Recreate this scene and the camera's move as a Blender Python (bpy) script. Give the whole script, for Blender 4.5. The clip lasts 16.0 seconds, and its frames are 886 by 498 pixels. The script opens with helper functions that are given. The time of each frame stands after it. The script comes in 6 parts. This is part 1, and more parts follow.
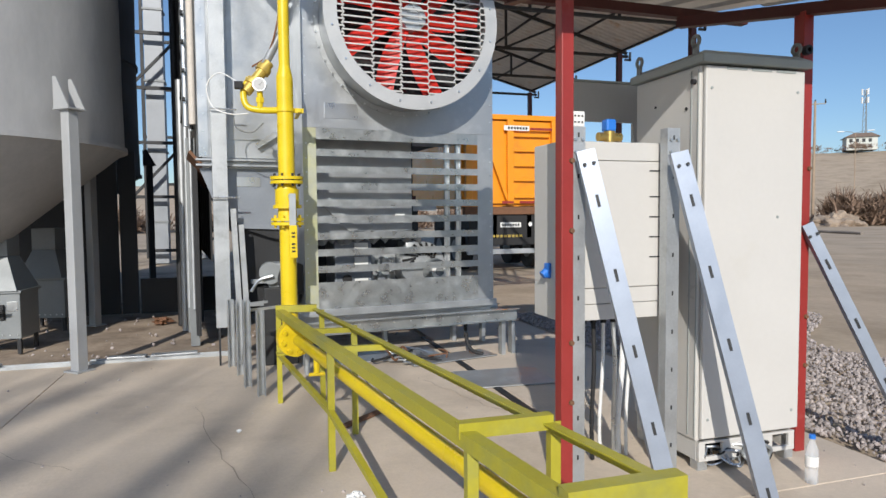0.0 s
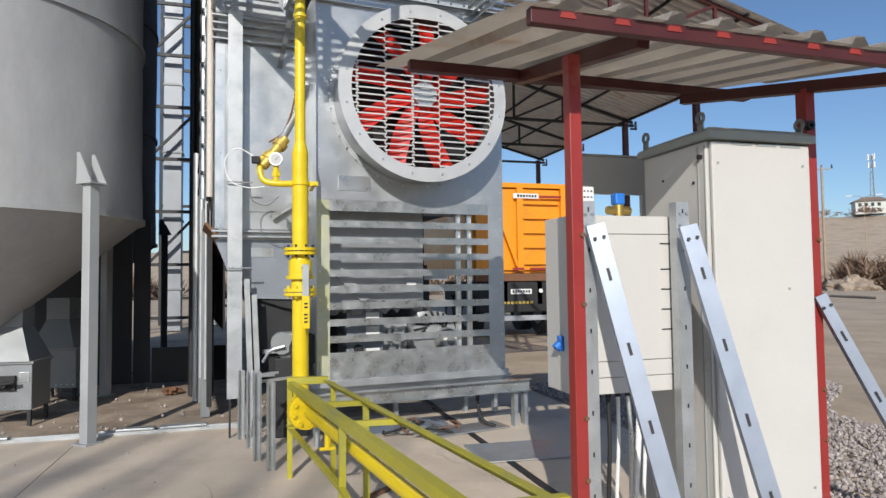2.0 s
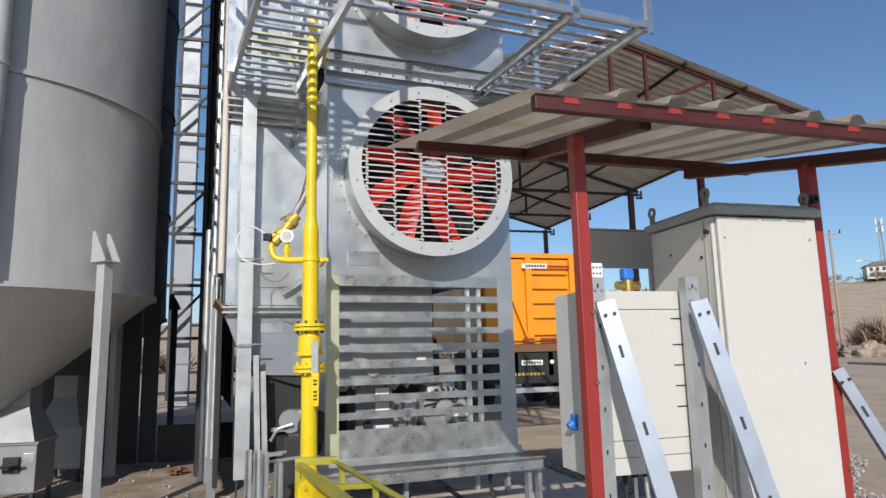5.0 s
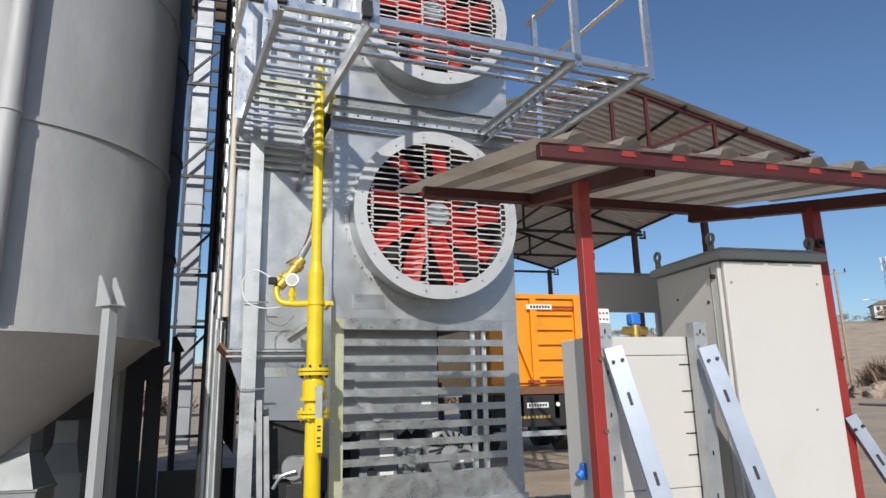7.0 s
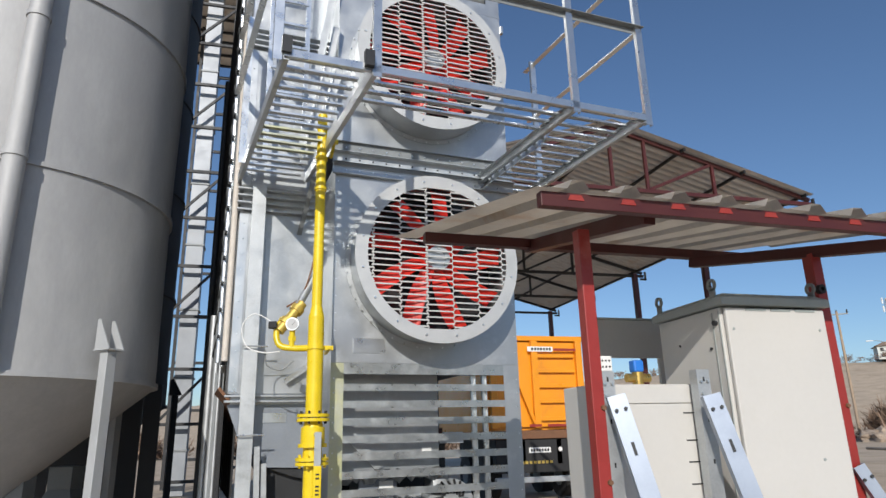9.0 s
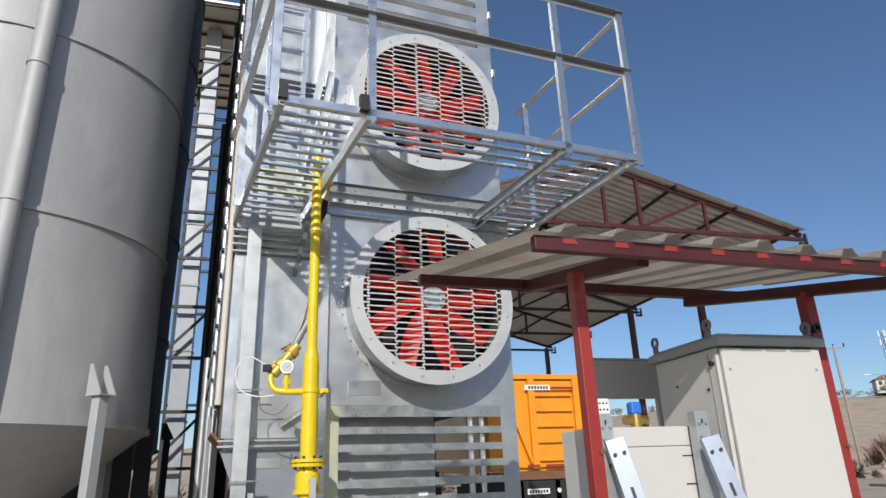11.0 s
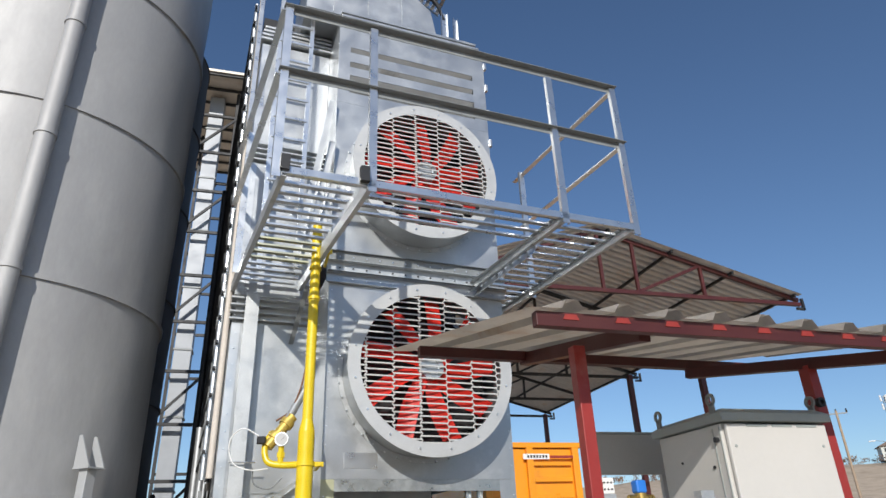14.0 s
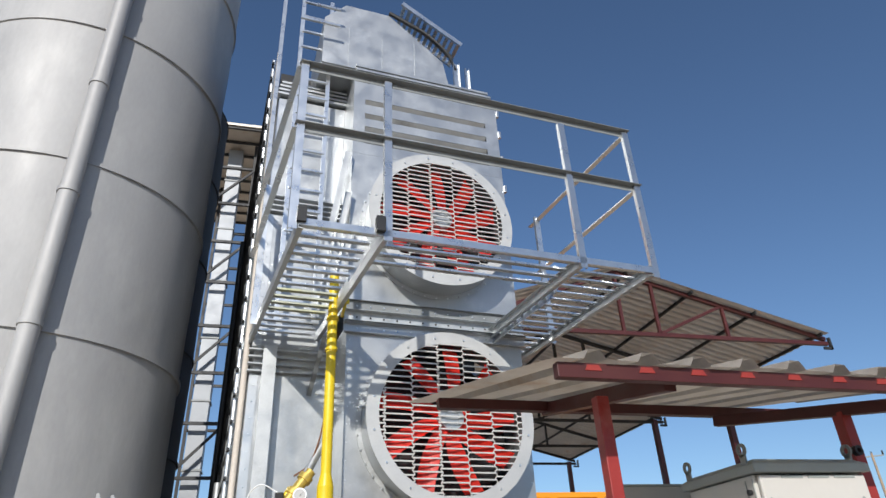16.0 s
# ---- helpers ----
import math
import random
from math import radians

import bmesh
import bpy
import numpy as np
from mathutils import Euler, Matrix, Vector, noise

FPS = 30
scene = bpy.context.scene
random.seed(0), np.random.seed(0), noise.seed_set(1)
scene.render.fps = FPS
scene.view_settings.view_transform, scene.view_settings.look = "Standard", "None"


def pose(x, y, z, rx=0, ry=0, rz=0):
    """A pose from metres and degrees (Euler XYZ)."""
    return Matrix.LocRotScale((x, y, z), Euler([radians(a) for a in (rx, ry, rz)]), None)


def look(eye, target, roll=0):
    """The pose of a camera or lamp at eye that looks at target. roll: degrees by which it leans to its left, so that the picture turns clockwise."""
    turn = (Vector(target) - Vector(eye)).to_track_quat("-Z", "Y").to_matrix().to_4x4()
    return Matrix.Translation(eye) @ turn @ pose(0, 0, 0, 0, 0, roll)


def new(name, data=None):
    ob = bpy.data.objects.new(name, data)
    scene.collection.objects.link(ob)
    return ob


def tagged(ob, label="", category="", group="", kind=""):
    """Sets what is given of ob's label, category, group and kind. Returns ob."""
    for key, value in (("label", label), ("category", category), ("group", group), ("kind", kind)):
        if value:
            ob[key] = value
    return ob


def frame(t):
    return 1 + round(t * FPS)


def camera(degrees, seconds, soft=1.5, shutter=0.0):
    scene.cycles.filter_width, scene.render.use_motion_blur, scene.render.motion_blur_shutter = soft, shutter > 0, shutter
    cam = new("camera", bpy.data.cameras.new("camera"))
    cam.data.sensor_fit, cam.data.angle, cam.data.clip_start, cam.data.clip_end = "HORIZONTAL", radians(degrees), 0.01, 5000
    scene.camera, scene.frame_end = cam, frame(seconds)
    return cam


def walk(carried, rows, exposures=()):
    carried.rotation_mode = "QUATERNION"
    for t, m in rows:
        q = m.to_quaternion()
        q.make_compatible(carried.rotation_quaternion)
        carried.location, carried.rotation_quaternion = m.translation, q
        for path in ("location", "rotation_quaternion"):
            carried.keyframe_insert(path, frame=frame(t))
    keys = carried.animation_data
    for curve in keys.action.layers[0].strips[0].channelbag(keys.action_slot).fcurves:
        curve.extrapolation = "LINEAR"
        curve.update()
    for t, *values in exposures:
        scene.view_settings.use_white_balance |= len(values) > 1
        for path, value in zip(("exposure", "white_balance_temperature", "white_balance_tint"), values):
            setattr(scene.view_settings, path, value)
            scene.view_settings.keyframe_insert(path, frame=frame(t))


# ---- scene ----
cam = camera(69.5, 16.0)
PATH = [
    (0, (0.537, -0.472, 1.381), (1.119, 1.439, 1.272), -0.5),
    (0.5, (0.533, -0.486, 1.385), (1.115, 1.426, 1.319), -0.8),
    (1, (0.531, -0.49, 1.394), (1.104, 1.426, 1.359), -0.8),
    (1.5, (0.524, -0.498, 1.404), (1.088, 1.42, 1.433), -0.7),
    (2, (0.516, -0.5, 1.423), (1.07, 1.419, 1.518), -0.7),
    (2.5, (0.514, -0.493, 1.43), (1.052, 1.43, 1.548), -0.6),
    (3, (0.511, -0.488, 1.439), (1.045, 1.434, 1.59), -0.6),
    (3.5, (0.507, -0.487, 1.446), (1.039, 1.432, 1.632), -0.8),
    (4, (0.506, -0.498, 1.451), (1.034, 1.418, 1.676), -1.0),
    (6.5, (0.496, -0.531, 1.489), (1.017, 1.355, 1.903), -1.6),
    (7, (0.491, -0.527, 1.495), (1.003, 1.358, 1.928), -1.4),
    (7.5, (0.487, -0.528, 1.499), (1.01, 1.349, 1.947), -1.5),
    (8, (0.492, -0.53, 1.51), (1.011, 1.34, 1.99), -1.1),
    (8.5, (0.487, -0.534, 1.516), (0.998, 1.329, 2.035), -1.2),
    (9, (0.484, -0.537, 1.525), (0.99, 1.317, 2.08), -1.4),
    (11.5, (0.477, -0.561, 1.562), (0.996, 1.239, 2.263), -2.3),
    (12, (0.468, -0.565, 1.574), (0.995, 1.215, 2.317), -2.3),
    (12.5, (0.467, -0.573, 1.579), (0.974, 1.2, 2.352), -2.2),
    (13, (0.462, -0.576, 1.587), (0.974, 1.186, 2.383), -2.0),
    (13.5, (0.458, -0.578, 1.597), (0.97, 1.172, 2.418), -2.0),
    (14, (0.456, -0.576, 1.604), (0.968, 1.163, 2.447), -2.2),
    (14.5, (0.452, -0.581, 1.613), (0.948, 1.146, 2.491), -2.3),
    (15, (0.447, -0.584, 1.619), (0.92, 1.13, 2.534), -2.6),
    (15.5, (0.456, -0.567, 1.632), (0.925, 1.135, 2.572), -2.7),
    (16, (0.458, -0.569, 1.64), (0.909, 1.121, 2.609), -2.8),
]
walk(cam, [(t, look(eye, target, roll)) for t, eye, target, roll in PATH],
     exposures=[(0, 0.0), (4, 0.0), (6.5, -0.05), (9, -0.09), (12.5, -0.05), (16, 0.0)])

# ---- light ----
SUN_DIR = Vector((-0.318, -0.83, 0.46)).normalized()   # towards the sun
world = bpy.data.worlds.new("sky")
scene.world = world
world.use_nodes = True
_n = world.node_tree.nodes
_sky = _n.new("ShaderNodeTexSky")
_sky.sky_type = "NISHITA"
_sky.sun_disc = False
_sky.sun_elevation = math.asin(SUN_DIR.z)
_sky.sun_rotation = math.atan2(SUN_DIR.x, SUN_DIR.y)
_sky.altitude = 300
_sky.air_density = 1.0
_sky.dust_density = 0.75
_sky.ozone_density = 5.0
world.node_tree.links.new(_sky.outputs[0], _n["Background"].inputs[0])
_n["Background"].inputs[1].default_value = 0.114
sun = new("sun", bpy.data.lights.new("sun", "SUN"))
sun.data.energy, sun.data.angle, sun.data.color = 4.15, radians(0.55), (1.0, 0.955, 0.89)
sun.matrix_basis = look(SUN_DIR * 50, (0, 0, 0))


# ---- materials ----
def mat(name, base, var=0.12, scale=6.0, fine=60.0, rough=0.5, metal=0.0, bump=0.1, bump_scale=None, tint=None, tint_at=0.62,
        rough_var=0.12, stretch=(1, 1, 1), per_object=0.0, coat=0.0):
    """A procedural surface: two scales of noise in colour and gloss, stains of a second colour, fine relief."""
    m = bpy.data.materials.new(name)
    m.use_nodes = True
    nt = m.node_tree
    nd, lk = nt.nodes, nt.links
    b = nd["Principled BSDF"]
    co = nd.new("ShaderNodeTexCoord")
    mp = nd.new("ShaderNodeMapping")
    mp.inputs["Scale"].default_value = stretch
    lk.new(co.outputs["Object"], mp.inputs[0])

    def noise_node(s, detail=5.0, r=0.6):
        n = nd.new("ShaderNodeTexNoise")
        n.inputs["Scale"].default_value = s
        n.inputs["Detail"].default_value = detail
        n.inputs["Roughness"].default_value = r
        lk.new(mp.outputs[0], n.inputs["Vector"])
        return n
    n1, n2 = noise_node(scale), noise_node(fine, 4.0)
    add = nd.new("ShaderNodeMath")
    add.operation = "MULTIPLY_ADD"
    lk.new(n2.outputs[0], add.inputs[0])
    add.inputs[1].default_value = 0.5
    lk.new(n1.outputs[0], add.inputs[2])
    rng = nd.new("ShaderNodeMapRange")
    rng.inputs["From Min"].default_value, rng.inputs["From Max"].default_value = 0.45, 1.05
    rng.inputs["To Min"].default_value, rng.inputs["To Max"].default_value = 1 - var, 1 + var
    lk.new(add.outputs[0], rng.inputs[0])
    col = nd.new("ShaderNodeRGB")
    col.outputs[0].default_value = (*base, 1)
    src = col.outputs[0]
    if per_object:
        oi = nd.new("ShaderNodeObjectInfo")
        r3 = nd.new("ShaderNodeMapRange")
        r3.inputs["To Min"].default_value, r3.inputs["To Max"].default_value = 1 - per_object, 1 + per_object
        lk.new(oi.outputs["Random"], r3.inputs[0])
        sc0 = nd.new("ShaderNodeVectorMath")
        sc0.operation = "SCALE"
        lk.new(src, sc0.inputs[0])
        lk.new(r3.outputs[0], sc0.inputs["Scale"])
        src = sc0.outputs[0]
    if tint:
        n3 = noise_node(scale * 0.6, 8.0, 0.68)
        ramp = nd.new("ShaderNodeMapRange")
        ramp.inputs["From Min"].default_value, ramp.inputs["From Max"].default_value = tint_at - 0.07, tint_at + 0.1
        lk.new(n3.outputs[0], ramp.inputs[0])
        mx = nd.new("ShaderNodeMix")
        mx.data_type = "RGBA"
        lk.new(ramp.outputs[0], mx.inputs[0])
        lk.new(src, mx.inputs[6])
        mx.inputs[7].default_value = (*tint, 1)
        src = mx.outputs[2]
    sc = nd.new("ShaderNodeVectorMath")
    sc.operation = "SCALE"
    lk.new(src, sc.inputs[0])
    lk.new(rng.outputs[0], sc.inputs["Scale"])
    lk.new(sc.outputs[0], b.inputs["Base Color"])
    rr = nd.new("ShaderNodeMapRange")
    rr.inputs["From Min"].default_value, rr.inputs["From Max"].default_value = 0.3, 0.7
    rr.inputs["To Min"].default_value, rr.inputs["To Max"].default_value = max(0.03, rough - rough_var), min(1, rough + rough_var)
    lk.new(n1.outputs[0], rr.inputs[0])
    lk.new(rr.outputs[0], b.inputs["Roughness"])
    b.inputs["Metallic"].default_value = metal
    b.inputs["Coat Weight"].default_value = coat
    if bump:
        nb = noise_node(bump_scale or fine, 4.0)
        bp = nd.new("ShaderNodeBump")
        bp.inputs["Strength"].default_value = bump
        bp.inputs["Distance"].default_value = 0.01
        lk.new(nb.outputs[0], bp.inputs["Height"])
        lk.new(bp.outputs[0], b.inputs["Normal"])
    return m


def glass_mat(name, colour, rough=0.05):
    m = bpy.data.materials.new(name)
    m.use_nodes = True
    b = m.node_tree.nodes["Principled BSDF"]
    b.inputs["Base Color"].default_value = (*colour, 1)
    b.inputs["Roughness"].default_value = rough
    b.inputs["Alpha"].default_value = 0.28
    b.inputs["IOR"].default_value = 1.33
    return m


GALV = mat("galvanized_sheet", (0.455, 0.475, 0.49), var=0.08, scale=4.0, fine=70, rough=0.41, metal=0.74, bump=0.09, bump_scale=2.0, tint=(0.56, 0.58, 0.59), tint_at=0.58, rough_var=0.09)
GALV_WORN = mat("galvanized_worn", (0.43, 0.45, 0.45), var=0.14, scale=9.0, fine=40, rough=0.36, metal=0.78, bump=0.30, bump_scale=7.0, tint=(0.52, 0.535, 0.53), tint_at=0.57, rough_var=0.16)
GALV_YEL = mat("galvanized_overspray", (0.50, 0.51, 0.40), var=0.12, scale=4.0, fine=70, rough=0.4, metal=0.4, bump=0.15, bump_scale=2.0, tint=(0.55, 0.55, 0.30), tint_at=0.56)
GALV_DULL = mat("galvanized_dull", (0.50, 0.52, 0.53), var=0.16, scale=5, fine=70, rough=0.5, metal=0.75, bump=0.12, bump_scale=25, tint=(0.33, 0.34, 0.34), tint_at=0.64)
GALV_BAR = mat("galvanized_bar", (0.68, 0.70, 0.71), var=0.06, scale=8, fine=90, rough=0.30, metal=0.9, bump=0.03, per_object=0.12, rough_var=0.05)
SILO_GREY = mat("silo_grey_paint", (0.37, 0.37, 0.372), var=0.09, scale=1.1, fine=30, rough=0.66, metal=0.24, bump=0.34, bump_scale=1.4, tint=(0.455, 0.455, 0.45), tint_at=0.56, stretch=(1, 1, 0.35))
STEEL_GREY = mat("steel_grey_paint", (0.23, 0.245, 0.25), var=0.12, scale=4, fine=60, rough=0.5, metal=0.2, bump=0.05, tint=(0.22, 0.22, 0.21), tint_at=0.66)
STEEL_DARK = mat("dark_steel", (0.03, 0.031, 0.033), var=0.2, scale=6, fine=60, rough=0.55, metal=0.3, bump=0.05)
YELLOW = mat("yellow_gas_paint", (0.72, 0.53, 0.012), var=0.09, scale=5, fine=60, rough=0.36, bump=0.04, tint=(0.55, 0.42, 0.03), tint_at=0.68)
YELLOW_OVER = mat("yellow_sprayed_steel", (0.40, 0.355, 0.03), var=0.14, scale=6, fine=50, rough=0.42, bump=0.05, tint=(0.33, 0.32, 0.07), tint_at=0.56)
# red oxide with shade put into the colour; the lit posts use RED_POST
RED_OXIDE_SHADED = mat("red_oxide_shaded", (0.066, 0.012, 0.011), var=0.14, scale=5, fine=40, rough=0.5, bump=0.06, tint=(0.13, 0.035, 0.03), tint_at=0.66)
RED_FAN = mat("red_fan_blade", (0.92, 0.045, 0.028), var=0.06, scale=6, fine=60, rough=0.4, bump=0.02)
ROOF_TIN = mat("weathered_roof_tin", (0.62, 0.57, 0.50), var=0.16, scale=3, fine=50, rough=0.5, metal=0.25, bump=0.08, tint=(0.50, 0.31, 0.16), tint_at=0.64)
WHITE = mat("cabinet_enamel", (0.56, 0.545, 0.515), var=0.035, scale=2, fine=40, rough=0.38, bump=0.03, bump_scale=120, tint=(0.53, 0.51, 0.46), tint_at=0.68)
LID_GREY = mat("cabinet_lid_grey", (0.30, 0.33, 0.32), var=0.07, scale=6, fine=60, rough=0.45, bump=0.03)
CONCRETE = mat("yard_concrete", (0.60, 0.505, 0.40), var=0.13, scale=1.3, fine=38, rough=0.9, bump=0.22, bump_scale=55, tint=(0.48, 0.40, 0.315), tint_at=0.57, rough_var=0.06)
EARTH = mat("dry_earth", (0.46, 0.365, 0.265), var=0.22, scale=0.5, fine=14, rough=0.95, bump=0.4, bump_scale=9, tint=(0.36, 0.28, 0.19), tint_at=0.56, rough_var=0.04)
STONE = mat("crushed_stone", (0.30, 0.27, 0.25), var=0.25, scale=9, fine=70, rough=0.9, bump=0.2, tint=(0.42, 0.38, 0.35), tint_at=0.55)
ORANGE = mat("truck_orange", (0.80, 0.30, 0.012), var=0.07, scale=1.5, fine=30, rough=0.36, bump=0.03, tint=(0.60, 0.24, 0.03), tint_at=0.68)
BLACK = mat("black_rubber", (0.018, 0.018, 0.019), var=0.2, scale=8, fine=70, rough=0.7, bump=0.08)
BRASS = mat("brass", (0.55, 0.38, 0.12), var=0.1, scale=20, fine=90, rough=0.35, metal=0.9, bump=0.03)
BLUE = mat("blue_plastic", (0.02, 0.17, 0.60), var=0.08, scale=15, fine=80, rough=0.4, bump=0.02)
PLASTIC_WHITE = mat("white_plastic", (0.78, 0.78, 0.76), var=0.04, scale=15, fine=80, rough=0.4, bump=0.02)
RUST = mat("rusty_steel", (0.20, 0.10, 0.055), var=0.3, scale=7, fine=60, rough=0.85, metal=0.2, bump=0.2)
BRUSH = mat("dry_brush", (0.20, 0.135, 0.095), var=0.3, scale=1.5, fine=12, rough=0.95, bump=0)
DIRT = mat("dark_dirt", (0.36, 0.285, 0.215), var=0.3, scale=2.5, fine=30, rough=0.95, bump=0.4, bump_scale=18, tint=(0.22, 0.165, 0.12), tint_at=0.55, rough_var=0.04)
BARK = mat("grey_bark", (0.22, 0.19, 0.155), var=0.25, scale=3, fine=30, rough=0.9, bump=0.2)
# near-black silo colour: the first silo's shade is painted in
SILO_SHADED = mat("shaded_silo_paint", (0.035, 0.035, 0.036), var=0.15, scale=1.5, fine=30, rough=0.85, bump=0.05)
HILL = mat("dry_hill", (0.30, 0.225, 0.155), var=0.22, scale=0.06, fine=0.9, rough=0.95, bump=0.3, bump_scale=0.6, tint=(0.22, 0.18, 0.115), tint_at=0.55)
CRACK = mat("crack_dirt", (0.36, 0.30, 0.24), var=0.2, rough=0.95, bump=0)
RING_GREY = mat("zinc_grey_ring", (0.50, 0.51, 0.51), var=0.07, scale=6, fine=60, rough=0.55, metal=0.35, bump=0.03)
GUARD = mat("guard_zinc", (0.60, 0.60, 0.57), var=0.06, scale=8, fine=60, rough=0.5, metal=0.3, bump=0)
GALV_PLATE = mat("bright_zinc_plate", (0.58, 0.60, 0.61), var=0.07, scale=3, fine=60, rough=0.34, metal=0.85, bump=0.10, bump_scale=8)
BURNER_BLUE = mat("blue_grey_sheet", (0.26, 0.285, 0.32), var=0.10, scale=3, fine=40, rough=0.45, metal=0.4, bump=0.05)
PALE_PIPE = mat("pale_pipe", (0.55, 0.50, 0.44), var=0.15, scale=5, fine=40, rough=0.6, bump=0.05)
PALE_CASING = mat("pale_casing_paint", (0.30, 0.32, 0.345), var=0.08, scale=3, fine=40, rough=0.45, metal=0.2, bump=0.05)
STONE_ISL = mat("stone_varied", (0.36, 0.315, 0.295), var=0.35, scale=14, fine=80, rough=0.9, bump=0.15)
SILO_LEG = mat("silo_leg_paint", (0.40, 0.41, 0.415), var=0.08, scale=5, fine=60, rough=0.48, metal=0.15, bump=0.04)
BRASS_YEL = mat("yellowed_brass", (0.58, 0.42, 0.10), var=0.15, scale=20, fine=90, rough=0.4, metal=0.5, bump=0.03)
RED_BRIGHT = mat("bright_red", (0.28, 0.03, 0.022), var=0.12, scale=10, fine=60, rough=0.5, bump=0.02)
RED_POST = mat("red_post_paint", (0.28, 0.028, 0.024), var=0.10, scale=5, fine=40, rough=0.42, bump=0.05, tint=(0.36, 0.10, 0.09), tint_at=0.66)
EYE_GREY = mat("eye_grey", (0.22, 0.235, 0.235), var=0.08, scale=20, fine=80, rough=0.5, metal=0.4, bump=0.02)
GALV_BRACE = mat("new_galvanized", (0.31, 0.35, 0.42), var=0.06, scale=9, fine=90, rough=0.42, metal=0.55, bump=0.02, rough_var=0.05)
PANEL_GREY = mat("panel_grey", (0.42, 0.42, 0.41), var=0.06, scale=4, fine=50, rough=0.45, bump=0.03)
ROOF_HOUSE = mat("house_roof", (0.16, 0.12, 0.10), var=0.15, scale=2, fine=12, rough=0.8, bump=0)
WALL_PALE = mat("house_wall", (0.58, 0.60, 0.56), var=0.08, scale=1, fine=12, rough=0.8, bump=0)
POLE_WOOD = mat("pole_wood", (0.36, 0.27, 0.19), var=0.2, scale=3, fine=30, rough=0.85, bump=0)
def vary_islands(m, amount):
    """Each loose piece of a joined mesh gets its own tone."""
    nt = m.node_tree
    b = nt.nodes["Principled BSDF"]
    old = b.inputs["Base Color"].links[0].from_socket
    g = nt.nodes.new("ShaderNodeNewGeometry")
    r = nt.nodes.new("ShaderNodeMapRange")
    r.inputs["To Min"].default_value, r.inputs["To Max"].default_value = 1 - amount, 1 + amount
    nt.links.new(g.outputs["Random Per Island"], r.inputs[0])
    s = nt.nodes.new("ShaderNodeVectorMath")
    s.operation = "SCALE"
    nt.links.new(old, s.inputs[0])
    nt.links.new(r.outputs[0], s.inputs["Scale"])
    nt.links.new(s.outputs[0], b.inputs["Base Color"])


vary_islands(STONE_ISL, 0.32)
vary_islands(BRUSH, 0.4)
CLEAR = glass_mat("clear_plastic", (0.93, 0.96, 0.98), 0.04)


# ---- builders ----
I4 = Matrix.Identity(4)


def part(name, bm, material, parent, label="", smooth=False, kind=""):
    """Links a bmesh as one mesh object under a thing or a part."""
    me = bpy.data.meshes.new(name)
    bm.normal_update()
    bm.to_mesh(me)
    bm.free()
    if smooth:
        me.polygons.foreach_set("use_smooth", [True] * len(me.polygons))
        me.set_sharp_from_angle(angle=radians(38))
    me.materials.append(material)
    ob = new(name, me)
    ob.parent = parent
    if label:
        ob["label"] = label
    if kind:
        ob["kind"] = kind
    return ob


def thing(name, label, category, m=I4, group="", kind=""):
    e = new(name)
    e.empty_display_size = 0.1
    e.matrix_basis = m
    return tagged(e, label, category, group, kind)


def solid(name, bm, material, label, category, m=I4, group="", kind="", smooth=False):
    ob = part(name, bm, material, None, "", smooth)
    ob.matrix_basis = m
    return tagged(ob, label, category, group, kind)


def B():
    return bmesh.new()


def box(bm, x0, x1, y0, y1, z0, z1, bevel=0.0, m=None):
    r = bmesh.ops.create_cube(bm, size=1)
    vs = r["verts"]
    bmesh.ops.transform(bm, matrix=Matrix.Translation(((x0 + x1) / 2, (y0 + y1) / 2, (z0 + z1) / 2)) @ Matrix.Diagonal((x1 - x0, y1 - y0, z1 - z0, 1)), verts=vs)
    if bevel:
        es = list({e for v in vs for e in v.link_edges})
        g = bmesh.ops.bevel(bm, geom=es, offset=bevel, segments=2, affect="EDGES", profile=0.5)
        vs = list({v for f in g["faces"] for v in f.verts} | {v for v in vs if v.is_valid})
    if m is not None:
        bmesh.ops.transform(bm, matrix=m, verts=vs)
    return bm


def frame_to(p0, p1, up=(0, 0, 1)):
    """A matrix whose z runs from p0 to p1 and whose y leans towards up."""
    p0, p1 = Vector(p0), Vector(p1)
    z = (p1 - p0).normalized()
    u = Vector(up)
    if abs(z.dot(u.normalized())) > 0.98:
        u = Vector((0, 1, 0)) if abs(z.y) < 0.9 else Vector((1, 0, 0))
    x = u.cross(z).normalized()
    y = z.cross(x)
    return Matrix(((x.x, y.x, z.x, p0.x), (x.y, y.y, z.y, p0.y), (x.z, y.z, z.z, p0.z), (0, 0, 0, 1))), (p1 - p0).length


def bar(bm, p0, p1, w, h=None, up=(0, 0, 1), bevel=0.0):
    """A square bar: w across, h along up."""
    h = h or w
    m, l = frame_to(p0, p1, up)
    return box(bm, -w / 2, w / 2, -h / 2, h / 2, 0, l, bevel, m)


def extrude_profile(bm, pts, p0, p1, up=(0, 0, 1)):
    """An open or closed outline (x, y) drawn along p0 to p1; closed outline, both ends capped."""
    m, l = frame_to(p0, p1, up)
    a = [bm.verts.new(m @ Vector((x, y, 0))) for x, y in pts]
    b = [bm.verts.new(m @ Vector((x, y, l))) for x, y in pts]
    n = len(pts)
    for i in range(n):
        bm.faces.new((a[i], a[(i + 1) % n], b[(i + 1) % n], b[i]))
    bm.faces.new(a[::-1])
    bm.faces.new(b)
    return bm


